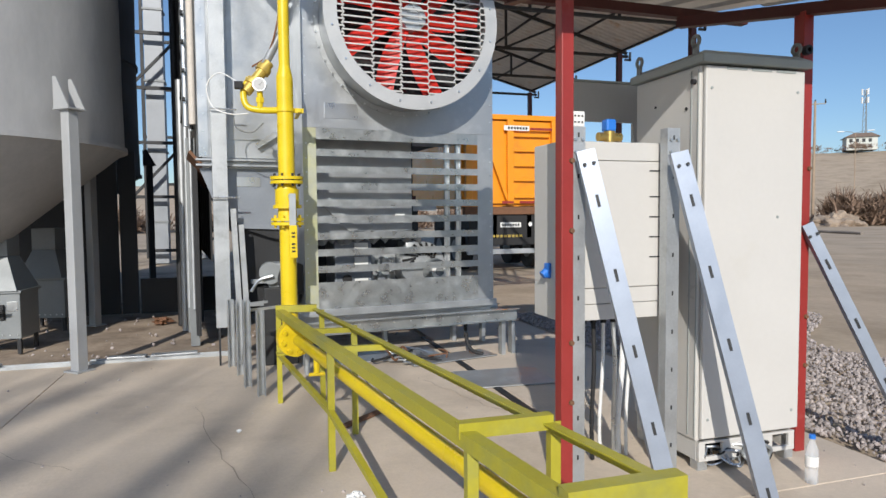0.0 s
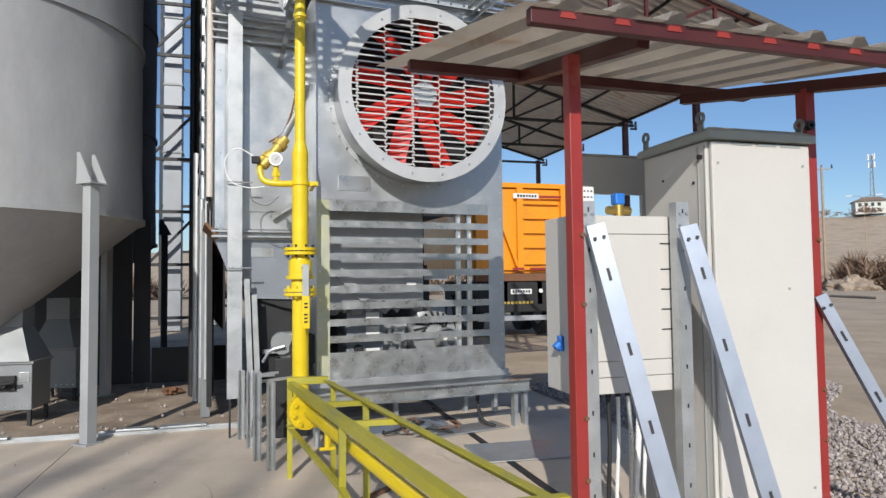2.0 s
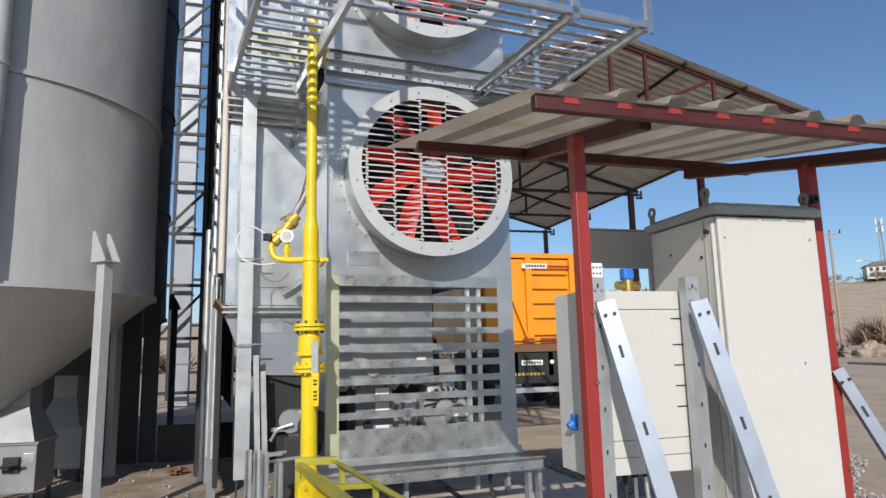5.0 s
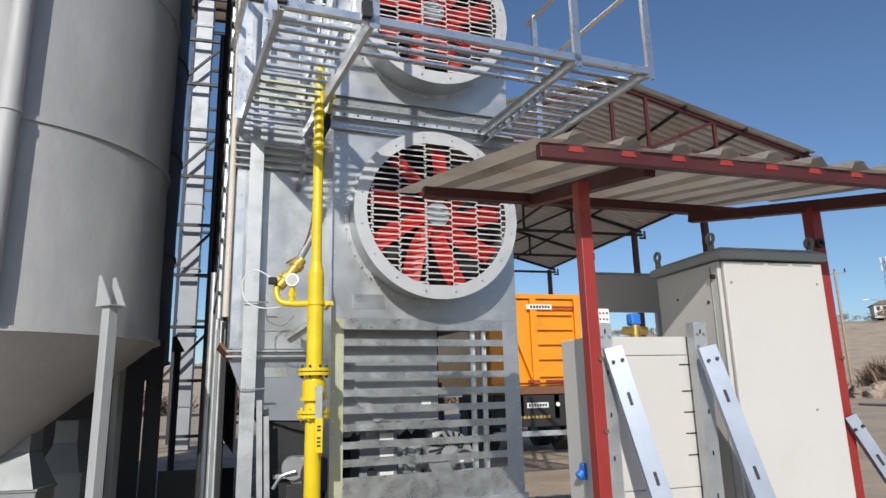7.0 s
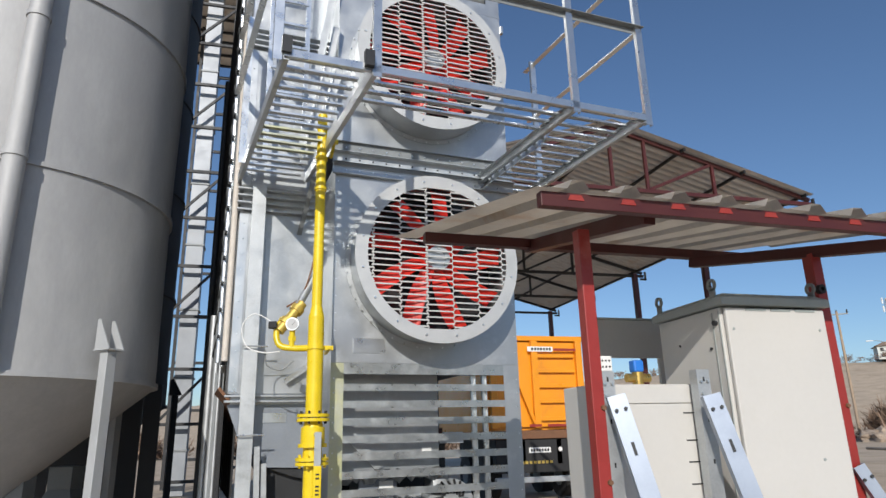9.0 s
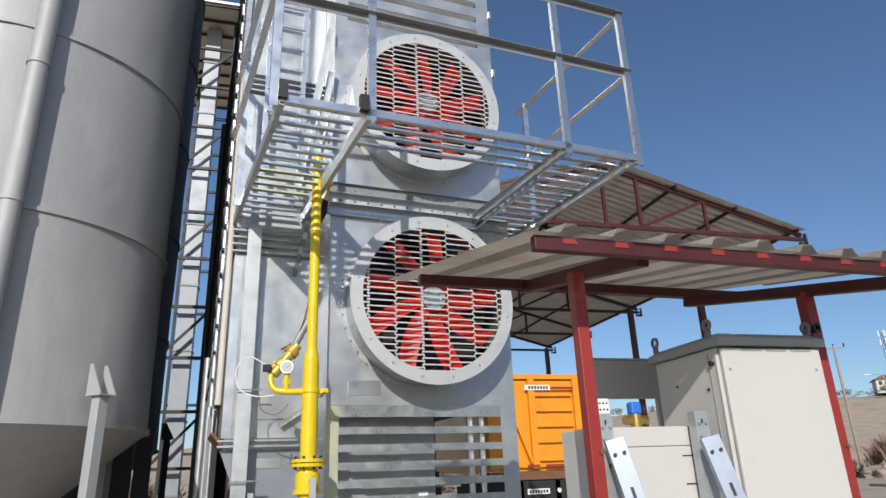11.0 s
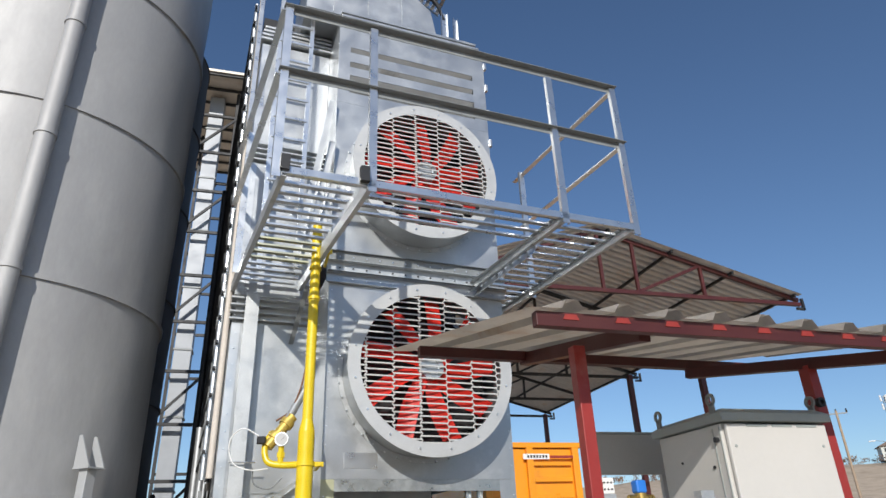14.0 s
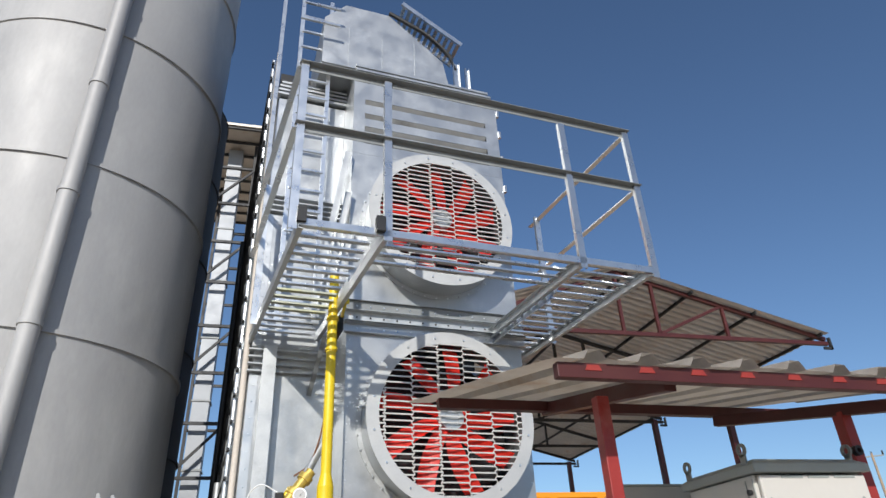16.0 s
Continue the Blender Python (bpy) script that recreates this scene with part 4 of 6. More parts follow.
# ---- elevator tower between silo and dryer ----
et = thing("elevator_tower", "steel bucket elevator tower with dark bracing", "tower")
EX, EY, EH = -1.97, 20.2, 17.0
for x, y, w in ((EX, EY, 0.50), (EX + 1.0, EY + 2.0, 0.42)):
    bm = B()
    box(bm, x - w / 2, x + w / 2, y - 0.25, y + 0.25, 0, EH, 0.006)
    ca = part("casing", bm, PALE_CASING, et, "pale sheet metal elevator leg")
    for k in range(8):
        bm = B()
        z = 1.2 + 2.05 * k
        box(bm, x - w / 2 - 0.03, x + w / 2 + 0.03, y - 0.28, y + 0.28, z, z + 0.06, 0.004)
        part("casing_flange", bm, STEEL_GREY, ca)
TL = ((EX - 0.62, EY - 0.6), (EX + 0.80, EY - 0.6), (EX - 0.62, EY + 2.4), (EX + 1.75, EY + 2.4))
for x, y in TL:
    bm = B()
    angle_bar(bm, (x, y, 0), (x, y, EH), 0.11, 0.012, (0, -1, 0))
    part("tower_leg", bm, STEEL_DARK, et)
for k in range(11):
    z = 0.4 + k * 1.55
    bm = B()
    bar(bm, (*TL[0], z), (*TL[1], z), 0.09)
    part("cross_bar", bm, STEEL_DARK, et)
    bm = B()
    bar(bm, (*TL[2], z + 0.5), (*TL[3], z + 0.5), 0.09)
    part("cross_bar", bm, STEEL_DARK, et)
    bm = B()
    bar(bm, (*TL[1], z + 0.25), (*TL[3], z + 0.25), 0.08)
    part("cross_bar", bm, STEEL_DARK, et)
    if k % 2:
        bm = B()
        bar(bm, (*TL[0], z), (*TL[1], z + 1.55), 0.075)
        part("diagonal", bm, STEEL_DARK, et)
hd = thing("elevator_roof", "brown tin roof over elevator head", "roof")
bm = B()
box(bm, -3.7, 0.75, 18.6, 25.6, EH + 0.1, EH + 0.2)
part("roof_sheet", bm, ROOF_TIN, hd)
for k in range(9):
    bm = B()
    bar(bm, (-3.6, 18.7 + 0.84 * k, EH + 0.05), (0.65, 18.7 + 0.84 * k, EH + 0.05), 0.08)
    part("purlin", bm, STEEL_DARK, hd)
for x in (-3.6, 0.65):
    for y in (18.8, 25.4):
        bm = B()
        bar(bm, (x, y, 0), (x, y, EH), 0.13)
        part("post", bm, STEEL_DARK, hd)
pt = thing("pipe_bundle", "vertical grey conduits standing beside dryer", "pipes")
for x, y, r, z0, z1, m_ in ((-0.21, 7.8, 0.045, 0, 3.0, GALV_DULL), (-0.14, 7.65, 0.035, 0, 3.4, STEEL_GREY), (-0.30, 8.2, 0.04, 0, 6.5, STEEL_DARK), (-0.10, 8.4, 0.05, 0, 8.0, STEEL_DARK),
                        (-0.02, 7.1, 0.03, 1.7, 3.05, PALE_PIPE), (-0.20, 8.8, 0.05, 0, 8.0, STEEL_DARK)):
    bm = B()
    cyl(bm, (x, y, z0), (x, y, z1), r, seg=12)
    part("conduit", bm, m_, pt, smooth=True)

# ---- gas riser ----
gp = thing("gas_pipe", "bright yellow gas riser pipe with flanges and valve", "pipe")
GX, GY = 0.855, 5.05
bm = B()
cyl(bm, (GX, GY, 0.62), (GX, GY, 1.30), 0.068, seg=28)
tube(bm, spline([(GX, GY, 0.66), (GX, GY - 0.02, 0.52), (GX + 0.02, GY - 0.14, 0.42), (GX + 0.04, GY - 0.34, 0.40)], 6), 0.068, 24)
cyl(bm, (GX, GY, 1.70), (GX, GY, 2.52), 0.068, seg=28)
cyl(bm, (GX, GY, 2.52), (GX, GY, 2.62), 0.068, 0.045, 28)
cyl(bm, (GX, GY, 2.62), (GX, GY, 4.46), 0.045, seg=24)
part("riser", bm, YELLOW, gp, smooth=True)
for z in (1.30, 1.335, 1.645, 1.68):
    bm = B()
    cyl(bm, (GX, GY, z), (GX, GY, z + 0.026), 0.135, seg=32)
    fl = part("flange", bm, YELLOW, gp, smooth=True)
    if z in (1.30, 1.645):
        for k in range(8):
            bm = B()
            a = 2 * math.pi * (k + 0.5) / 8
            cyl(bm, (GX + 0.108 * math.cos(a), GY + 0.108 * math.sin(a), z - 0.02), (GX + 0.108 * math.cos(a), GY + 0.108 * math.sin(a), z + 0.085), 0.011, seg=6)
            part("bolt", bm, STEEL_DARK if z > 1.5 else YELLOW, fl)
bm = B()
cyl(bm, (GX, GY, 1.36), (GX, GY, 1.46), 0.08, 0.075, 28)
cyl(bm, (GX, GY, 1.44), (GX, GY, 1.47), 0.118, seg=28)
cyl(bm, (GX, GY, 1.47), (GX, GY, 1.60), 0.098, seg=28)
cyl(bm, (GX, GY, 1.60), (GX, GY, 1.65), 0.085, 0.07, 28)
vb = part("ball_valve", bm, YELLOW, gp, smooth=True)
bm = B()
cyl(bm, (GX + 0.02, GY - 0.09, 1.54), (GX + 0.03, GY - 0.15, 1.54), 0.022, seg=12)
part("spindle", bm, GALV_PLATE, vb)
bm = B()
box(bm, GX + 0.005, GX + 0.06, GY - 0.158, GY - 0.15, 1.30, 1.56, 0.002)
part("lever", bm, GALV_PLATE, vb)
bm = B()
box(bm, GX + 0.002, GX + 0.066, GY - 0.168, GY - 0.145, 1.03, 1.30, 0.006)
gr = part("lever_grip", bm, YELLOW, vb, "yellow sleeve on the lever")
for z in (1.08, 1.11, 1.14, 1.20, 1.23):
    bm = B()
    box(bm, GX + 0.02, GX + 0.048, GY - 0.171, GY - 0.1675, z, z + 0.014)
    part("grip_mark", bm, BLACK, vb)
for z, r in ((2.24, 0.078), (3.7, 0.056), (4.0, 0.056), (4.32, 0.056)):
    bm = B()
    ring(bm, (GX, GY, z), (0, 0, 1), 0.04, r, 0.03, 24)
    part("clamp_band", bm, YELLOW, gp, smooth=True)
for z in (2.255, 4.2):
    bm = B()
    box(bm, GX + 0.05, GX + 0.15, GY - 0.015, GY + 0.015, z - 0.02, z + 0.02, 0.003)
    box(bm, GX + 0.10, GX + 0.13, GY - 0.03, GY + 0.36, z - 0.015, z + 0.015, 0.003)
    part("wall_bracket", bm, YELLOW, gp)
# branch with regulator and gauge
bm = B()
tube(bm, spline([(GX - 0.04, GY, 2.255), (GX - 0.18, GY, 2.25), (GX - 0.30, GY + 0.03, 2.28), (GX - 0.33, GY + 0.06, 2.40), (GX - 0.28, GY + 0.08, 2.52)], 6), 0.027, 14)
br = part("branch", bm, YELLOW, gp, smooth=True)
bm = B()
cyl(bm, (GX - 0.20, GY, 2.25), (GX - 0.20, GY - 0.01, 2.40), 0.024, seg=14)
cyl(bm, (GX - 0.20, GY, 2.31), (GX - 0.20, GY, 2.35), 0.036, seg=6)
part("stub", bm, YELLOW, br)
bm = B()
cyl(bm, (GX - 0.20, GY - 0.02, 2.45), (GX - 0.205, GY - 0.055, 2.45), 0.055, seg=24)
gg = part("pressure_gauge", bm, GALV_PLATE, br, "round pressure gauge with white dial", smooth=True)
bm = B()
cyl(bm, (GX - 0.205, GY - 0.055, 2.45), (GX - 0.2055, GY - 0.058, 2.45), 0.047, seg=24)
part("dial", bm, PANEL_GREY, gg)
bm = B()
bar(bm, (GX - 0.206, GY - 0.0595, 2.44), (GX - 0.18, GY - 0.0605, 2.47), 0.005, 0.002)
part("needle", bm, BLACK, gg)
bm = B()
cyl(bm, (GX - 0.31, GY + 0.05, 2.40), (GX - 0.12, GY + 0.10, 2.66), 0.045, seg=16)
cyl(bm, (GX - 0.27, GY + 0.06, 2.46), (GX - 0.24, GY + 0.07, 2.50), 0.062, seg=16)
cyl(bm, (GX - 0.18, GY + 0.09, 2.58), (GX - 0.15, GY + 0.10, 2.62), 0.062, seg=16)
part("regulator", bm, BRASS_YEL, br, smooth=True)
bm = B()
cyl(bm, (GX - 0.16, GY + 0.09, 2.63), (GX + 0.02, GY + 0.22, 3.0), 0.034, seg=14)
part("flexible_hose", bm, GALV_DULL, br, smooth=True)
bm = B()
box(bm, GX - 0.40, GX - 0.33, GY + 0.0, GY + 0.06, 2.42, 2.48, 0.008)
part("sensor", bm, BLACK, br)
cab = thing("cable_loop", "loose white and grey cables by the gas valve", "cable")
bm = B()
tube(bm, spline([(0.50, 5.1, 2.47), (0.34, 5.12, 2.55), (0.24, 5.15, 2.45), (0.28, 5.14, 2.28), (0.42, 5.12, 2.22), (0.56, 5.12, 2.23)], 8), 0.0055, 8)
part("white_cable", bm, PLASTIC_WHITE, cab, smooth=True)
bm = B()
tube(bm, spline([(0.44, 5.14, 2.24), (0.46, 5.16, 2.12), (0.58, 5.16, 2.08), (0.68, 5.15, 2.16)], 8), 0.007, 8)
part("grey_cable", bm, STEEL_GREY, cab, smooth=True)
bm = B()
tube(bm, spline([(0.60, 5.14, 2.62), (0.72, 5.16, 2.72), (0.80, 5.2, 2.95), (0.84, 5.3, 3.2)], 8), 0.008, 8)
part("brown_cable", bm, RUST, cab, smooth=True)

# ---- yellow pipe rack on the yard ----
rk = thing("pipe_rack", "yellow welded angle-iron rack carrying a gas pipe", "pipe rack")
L0, L1 = Vector((0.715, 4.31, 0.70)), Vector((1.235, 0.86, 0.70))
R0, R1 = Vector((1.005, 4.27, 0.70)), Vector((1.565, 0.86, 0.70))
dl, dr = (L1 - L0), (R1 - R0)


def rack_bar(name, p, q, w=0.045, sx=1, sy=-1, up=(0, 0, 1)):
    bm = B()
    angle_bar(bm, p, q, w, 0.006, up, sx, sy)
    part(name, bm, YELLOW_OVER, rk)


rack_bar("top_rail", L0, L1, 0.05)
rack_bar("top_rail", R0, R1, 0.04, -1)
D = Vector((0, 0, 1))
for k, f in enumerate((0.0, 0.235, 0.405, 0.84)):
    pL, pR = L0 + dl * f, R0 + dr * f
    if k in (0, 3):
        bm = B()
        bar(bm, pL, pR, 0.04, 0.05)
        part("cross_piece", bm, YELLOW_OVER, rk)
    else:
        rack_bar("cross_piece", pL - D * 0.02, pR - D * 0.02, 0.03)
bm = B()
bar(bm, L1, R1, 0.05, 0.06)
part("end_piece", bm, YELLOW_OVER, rk)
for base, d_, fs in ((L0, dl, (0.0, 0.40, 0.86)), (R0, dr, (0.02, 0.235, 0.84))):
    for f in fs:
        p = base + d_ * f
        bm = B()
        angle_bar(bm, (p.x, p.y, 0.0), (p.x, p.y, p.z - 0.006), 0.036, 0.005, (0, 1, 0))
        part("leg", bm, YELLOW_OVER, rk)
rack_bar("side_brace", L0 + Vector((0, 0, -0.32)), L0 + dl * 0.40 + Vector((0, 0, -0.36)), 0.03)
rack_bar("side_brace", L0 + dl * 0.40 + Vector((0, 0, -0.36)), L0 + dl * 0.86 + Vector((0, 0, -0.66)), 0.03)
bm = B()
box(bm, L0.x - 0.005, L0.x + 0.13, L0.y - 0.10, L0.y + 0.01, 0.376, 0.386)
part("bracket_plate", bm, YELLOW_OVER, rk)
mid0, mid1 = (L0 * 0.62 + R0 * 0.38), (L1 * 0.62 + R1 * 0.38)
bm = B()
cyl(bm, mid0 + (mid1 - mid0) * 0.055 + Vector((0, 0, -0.2)), mid1 + Vector((0, 0, -0.2)), 0.036, seg=20)
part("gas_line", bm, YELLOW, rk, smooth=True)
bm = B()
q = mid0 + (mid1 - mid0) * 0.03 + Vector((0, 0, -0.2))
ax = (mid1 - mid0).normalized()
for o in (-0.045, 0.0):
    cyl(bm, q + ax * o, q + ax * (o + 0.035), 0.128, seg=32)
fl = part("flange", bm, YELLOW, rk, smooth=True)
m_, _ = frame_to(q, q + ax)
for k in range(8):
    bm = B()
    a = 2 * math.pi * (k + 0.3) / 8
    p = m_ @ Vector((0.098 * math.cos(a), 0.098 * math.sin(a), 0.03))
    cyl(bm, p, p + ax * 0.028, 0.018, 0.016, 6)
    part("bolt", bm, YELLOW, fl)
bm = B()
cyl(bm, (GX + 0.04, GY - 0.32, 0.40), q, 0.068, seg=20)
part("elbow_run", bm, YELLOW, rk, smooth=True)
bm = B()
p = mid0 + (mid1 - mid0) * 0.2 + Vector((0, 0, -0.2))
cyl(bm, p, p + Vector((0, 0, -0.12)), 0.02, seg=10)
cyl(bm, p + Vector((-0.05, 0, -0.13)), p + Vector((0.05, 0, -0.13)), 0.012, seg=8)
part("drain_cock", bm, YELLOW, rk)

# ---- base frame under the dryer ----
bf = thing("base_frame", "galvanized steel base frame under the burner housing", "frame", MR)
for y in (5.08, 5.48):
    bm = B()
    channel(bm, (0.85, y, 0.40), (3.02, y, 0.40), 0.11, 0.06, 0.006, (0, -1, 0))
    part("beam", bm, GALV_WORN if y < 5.2 else GALV_DULL, bf)
for k in range(13):
    bm = B()
    bolts(bm, [(0.95 + 0.16 * k, 5.074, 0.41)], (0, -1, 0), 0.01, 0.008)
    part("bolt", bm, GALV_BAR, bf)
for x in (0.9, 2.98):
    bm = B()
    channel(bm, (x, 5.1, 0.41), (x, 6.6, 0.41), 0.10, 0.05, 0.006, (0, 0, -1))
    part("side_beam", bm, GALV_DULL, bf)
bm = B()
box(bm, 0.95, 2.95, 5.36, 5.40, 0.455, 0.519, 0.003)
part("sill_strip", bm, GALV_DULL, bf)
for x, y in ((2.98, 5.14), (2.98, 5.8), (2.86, 5.12), (2.7, 5.95), (1.0, 5.5), (0.95, 5.14), (1.9, 5.9)):
    bm = B()
    channel(bm, (x, y, 0.0), (x, y, 0.36), 0.07, 0.04, 0.005, (1, 0, 0))
    part("leg", bm, GALV_DULL, bf)
dh = thing("drain_hose", "black drain hose hanging from base frame", "hose", MR)
bm = B()
tube(bm, spline([(2.55, 5.2, 0.40), (2.52, 5.2, 0.25), (2.55, 5.15, 0.08), (2.66, 5.1, 0.022)]), 0.018, 8)
part("hose", bm, BLACK, dh, smooth=True)
# sheets and offcuts lying below
for x, y, w, l, z, r, mt, lab in ((1.75, 5.6, 1.1, 0.42, 0.004, 5, GALV_DULL, "galvanized sheet offcut lying on the concrete"), (2.55, 4.45, 0.75, 0.55, 0.004, -4, GALV_DULL, "galvanized cover sheet lying on the concrete"),
                                  (2.35, 5.3, 0.9, 0.3, 0.006, 12, GALV, "narrow galvanized sheet lying on the concrete"), (1.25, 3.75, 0.42, 0.06, 0.004, 40, RUST, "rusty flat bar lying on the concrete")):
    bm = B()
    box(bm, -w / 2, w / 2, -l / 2, l / 2, 0, 0.012, 0.002)
    solid("sheet_offcut", bm, mt, lab, "metal sheet", pose(x, y, z, 0, 0, r))
jp = thing("junk_pile", "twisted wire and foil scraps under the frame", "scrap")
for k in range(7):
    bm = B()
    c = Vector((1.95 + rnd.uniform(-0.15, 0.2), 5.3 + rnd.uniform(-0.1, 0.1), 0))
    tube(bm, spline([c + Vector((rnd.uniform(-0.2, 0.2), rnd.uniform(-0.12, 0.12), rnd.uniform(0.015, 0.13))) for _ in range(5)], 5), rnd.uniform(0.005, 0.012), 6)
    part("wire", bm, (GALV_PLATE, RUST, STEEL_DARK)[k % 3], jp, smooth=True)
gr = thing("floor_channel", "steel cover strip along a floor channel", "channel cover")
bm = B()
box(bm, 2.36, 2.42, 3.2, 6.4, 0.002, 0.010)
part("strip", bm, STEEL_DARK, gr)

# upright galvanized stubs and the low strip beside the rack
for x, y, h, lab in ((0.60, 4.58, 0.66, "short galvanized channel post standing on concrete"), (0.50, 4.88, 0.70, "short galvanized channel post standing on concrete"), (0.44, 5.30, 0.66, "short galvanized channel post standing on concrete"), (0.36, 5.65, 0.62, "short galvanized channel post standing on concrete")):
    bm = B()
    channel(bm, (x, y, 0.0), (x, y, h), 0.056, 0.045, 0.004, (0.25, -1, 0))
    ob = solid("stub_post", bm, GALV_DULL, lab, "post", group="stub posts")
bt = thing("stub_braces", "thin bent braces between the stub posts", "brace")
for p, q_ in (((0.52, 4.9, 0.62), (0.46, 5.3, 0.1)), ((0.44, 5.3, 0.6), (0.40, 5.62, 0.05)), ((0.5, 5.0, 0.6), (0.9, 5.1, 0.62)), ((0.42, 5.5, 0.58), (0.8, 5.6, 0.6)), ((0.36, 5.7, 0.55), (0.95, 5.75, 0.55))):
    bm = B()
    bar(bm, p, q_, 0.022)
    part("brace", bm, GALV_DULL, bt)
fg = thing("feed_gearbox", "grey gearbox and pulley beside the gas riser", "gearbox")
bm = B()
box(bm, 0.70, 0.92, 5.55, 5.75, 0.72, 0.95, 0.02)
cyl(bm, (0.72, 5.5, 0.86), (0.72, 5.62, 0.86), 0.10, seg=20)
part("casing", bm, STEEL_GREY, fg, smooth=True)
bm = B()
cyl(bm, (0.93, 5.48, 0.80), (0.93, 5.56, 0.80), 0.15, seg=26)
part("pulley", bm, BLACK, fg, smooth=True)
bm = B()
tube(bm, spline([(0.55, 5.5, 0.70), (0.62, 5.48, 0.80), (0.74, 5.46, 0.84)]), 0.014, 8)
part("guard_tube", bm, GALV_PLATE, fg, smooth=True)
bm = B()
box(bm, 0.66, 0.96, 5.56, 5.76, 0.0, 0.72, 0.01)
part("pedestal", bm, STEEL_DARK, fg)
st = thing("ground_rail", "flat galvanized rail lying across the concrete", "rail")
for x0, x1 in ((-2.8, -0.95), (-0.93, 0.32)):
    bm = B()
    channel(bm, (x0, 6.2, 0.002), (x1, 6.18, 0.002), 0.10, 0.03, 0.005)
    part("channel", bm, GALV_DULL, st)
for k in range(6):
    bm = B()
    bolts(bm, [(-0.8 + 0.22 * k, 6.19, 0.007)], (0, 0, 1), 0.014, 0.014)
    part("bolt", bm, GALV_BAR, st)
for x, w, tl, z in ((-1.9, 0.5, 2.0, 0.03), (-0.6, 0.34, -3.0, 0.035), (-0.18, 0.42, 2.5, 0.035)):
    bm = B()
    box(bm, x - w / 2, x + w / 2, 6.15, 6.25, z, z + 0.02, 0.004, Matrix.Translation((x, 6.2, 0)) @ Matrix.Rotation(radians(tl), 4, "Z") @ Matrix.Translation((-x, -6.2, 0)))
    part("bent_cover", bm, GALV_DULL, st, "bent cover piece")

# ---- canopy ----
MC = Matrix.Translation((1.50, 1.74, 0)) @ Matrix.Rotation(radians(1.5), 4, "Z")   # the canopy's own axes
cn = thing("canopy", "red steel canopy with corrugated tin roof", "canopy", MC)
SL, CZ0, CD, CW = 0.175, 2.485, 1.72, 2.25


def roof_z(v):
    return CZ0 + v * SL


MCI = MC.inverted()
EB0, EB1 = MCI @ Vector((3.27, 3.15, 0)), MCI @ Vector((3.80, 1.72, 0))   # the skewed edge beam


def depth_at(u):
    """How far the roof sheet runs back at u along the front."""
    k = (EB0.y - EB1.y) / (EB1.x - EB0.x)
    return max(0.12, min(CD, EB0.y + 1.0 - (u - EB0.x) * k))


def corrugated(bm, x0, x1, pitch, h, line):
    """Trapezoid sheet; line(x, rise) gives the points across the run."""
    xs_, zs_ = [], []
    x = x0
    while x < x1:
        for f, r in ((0.0, 0), (0.55, 0), (0.66, 1), (0.86, 1), (0.97, 0)):
            xs_.append(x + f * pitch)
            zs_.append(r * h)
        x += pitch
    rows = [[bm.verts.new(p) for p in line(xx, zz)] for xx, zz in zip(xs_, zs_)]
    for p, q_ in zip(rows, rows[1:]):
        for j in range(len(p) - 1):
            bm.faces.new((p[j], q_[j], q_[j + 1], p[j + 1]))
    bmesh.ops.solidify(bm, geom=bm.faces[:], thickness=-0.0025)
    return bm


bm = B()
corrugated(bm, 0.0, CW, 0.25, 0.042, lambda x, r: [(x - 0.225 * t * max(0.0, 1 - x / 1.2), -0.03 + (depth_at(x) + 0.03) * t, roof_z(depth_at(x) * t) + r + 0.004 * math.sin(x * 7 + t * 5)) for t in (0, 0.25, 0.5, 0.75, 1)])
part("roof_sheet", bm, ROOF_TIN, cn, "weathered corrugated tin sheet")
# beams take the shade-darkened red, the posts the lit one
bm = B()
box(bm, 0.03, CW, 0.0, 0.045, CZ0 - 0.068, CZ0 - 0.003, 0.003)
part("front_beam", bm, RED_OXIDE_SHADED, cn)
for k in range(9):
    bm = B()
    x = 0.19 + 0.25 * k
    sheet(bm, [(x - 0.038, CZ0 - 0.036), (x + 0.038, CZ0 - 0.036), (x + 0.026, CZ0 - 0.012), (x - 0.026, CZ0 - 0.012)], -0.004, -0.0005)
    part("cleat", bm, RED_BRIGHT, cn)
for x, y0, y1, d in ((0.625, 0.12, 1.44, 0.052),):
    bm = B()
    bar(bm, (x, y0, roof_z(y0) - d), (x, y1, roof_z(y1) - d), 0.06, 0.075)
    part("rafter", bm, RED_OXIDE_SHADED, cn)
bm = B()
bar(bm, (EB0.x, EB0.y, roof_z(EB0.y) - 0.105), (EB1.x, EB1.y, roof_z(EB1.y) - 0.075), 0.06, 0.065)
part("edge_beam", bm, RED_OXIDE_SHADED, cn)
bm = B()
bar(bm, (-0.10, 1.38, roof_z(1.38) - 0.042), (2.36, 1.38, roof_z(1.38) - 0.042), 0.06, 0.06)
part("rear_purlin", bm, RED_OXIDE_SHADED, cn)
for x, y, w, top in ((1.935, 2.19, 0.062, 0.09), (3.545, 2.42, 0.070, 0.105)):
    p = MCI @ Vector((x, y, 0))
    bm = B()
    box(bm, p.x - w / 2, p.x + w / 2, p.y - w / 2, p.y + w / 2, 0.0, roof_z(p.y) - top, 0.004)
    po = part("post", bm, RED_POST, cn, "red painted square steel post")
    for z in (0.5, 0.78, 1.3, 1.62):
        bm = B()
        bolts(bm, [(p.x + 0.02, p.y - w / 2, z)], (0, -1, 0), 0.014, 0.012)
        part("bolt", bm, RUST, po)
bm = B()
p = MCI @ Vector((3.52, 2.385, 2.27))
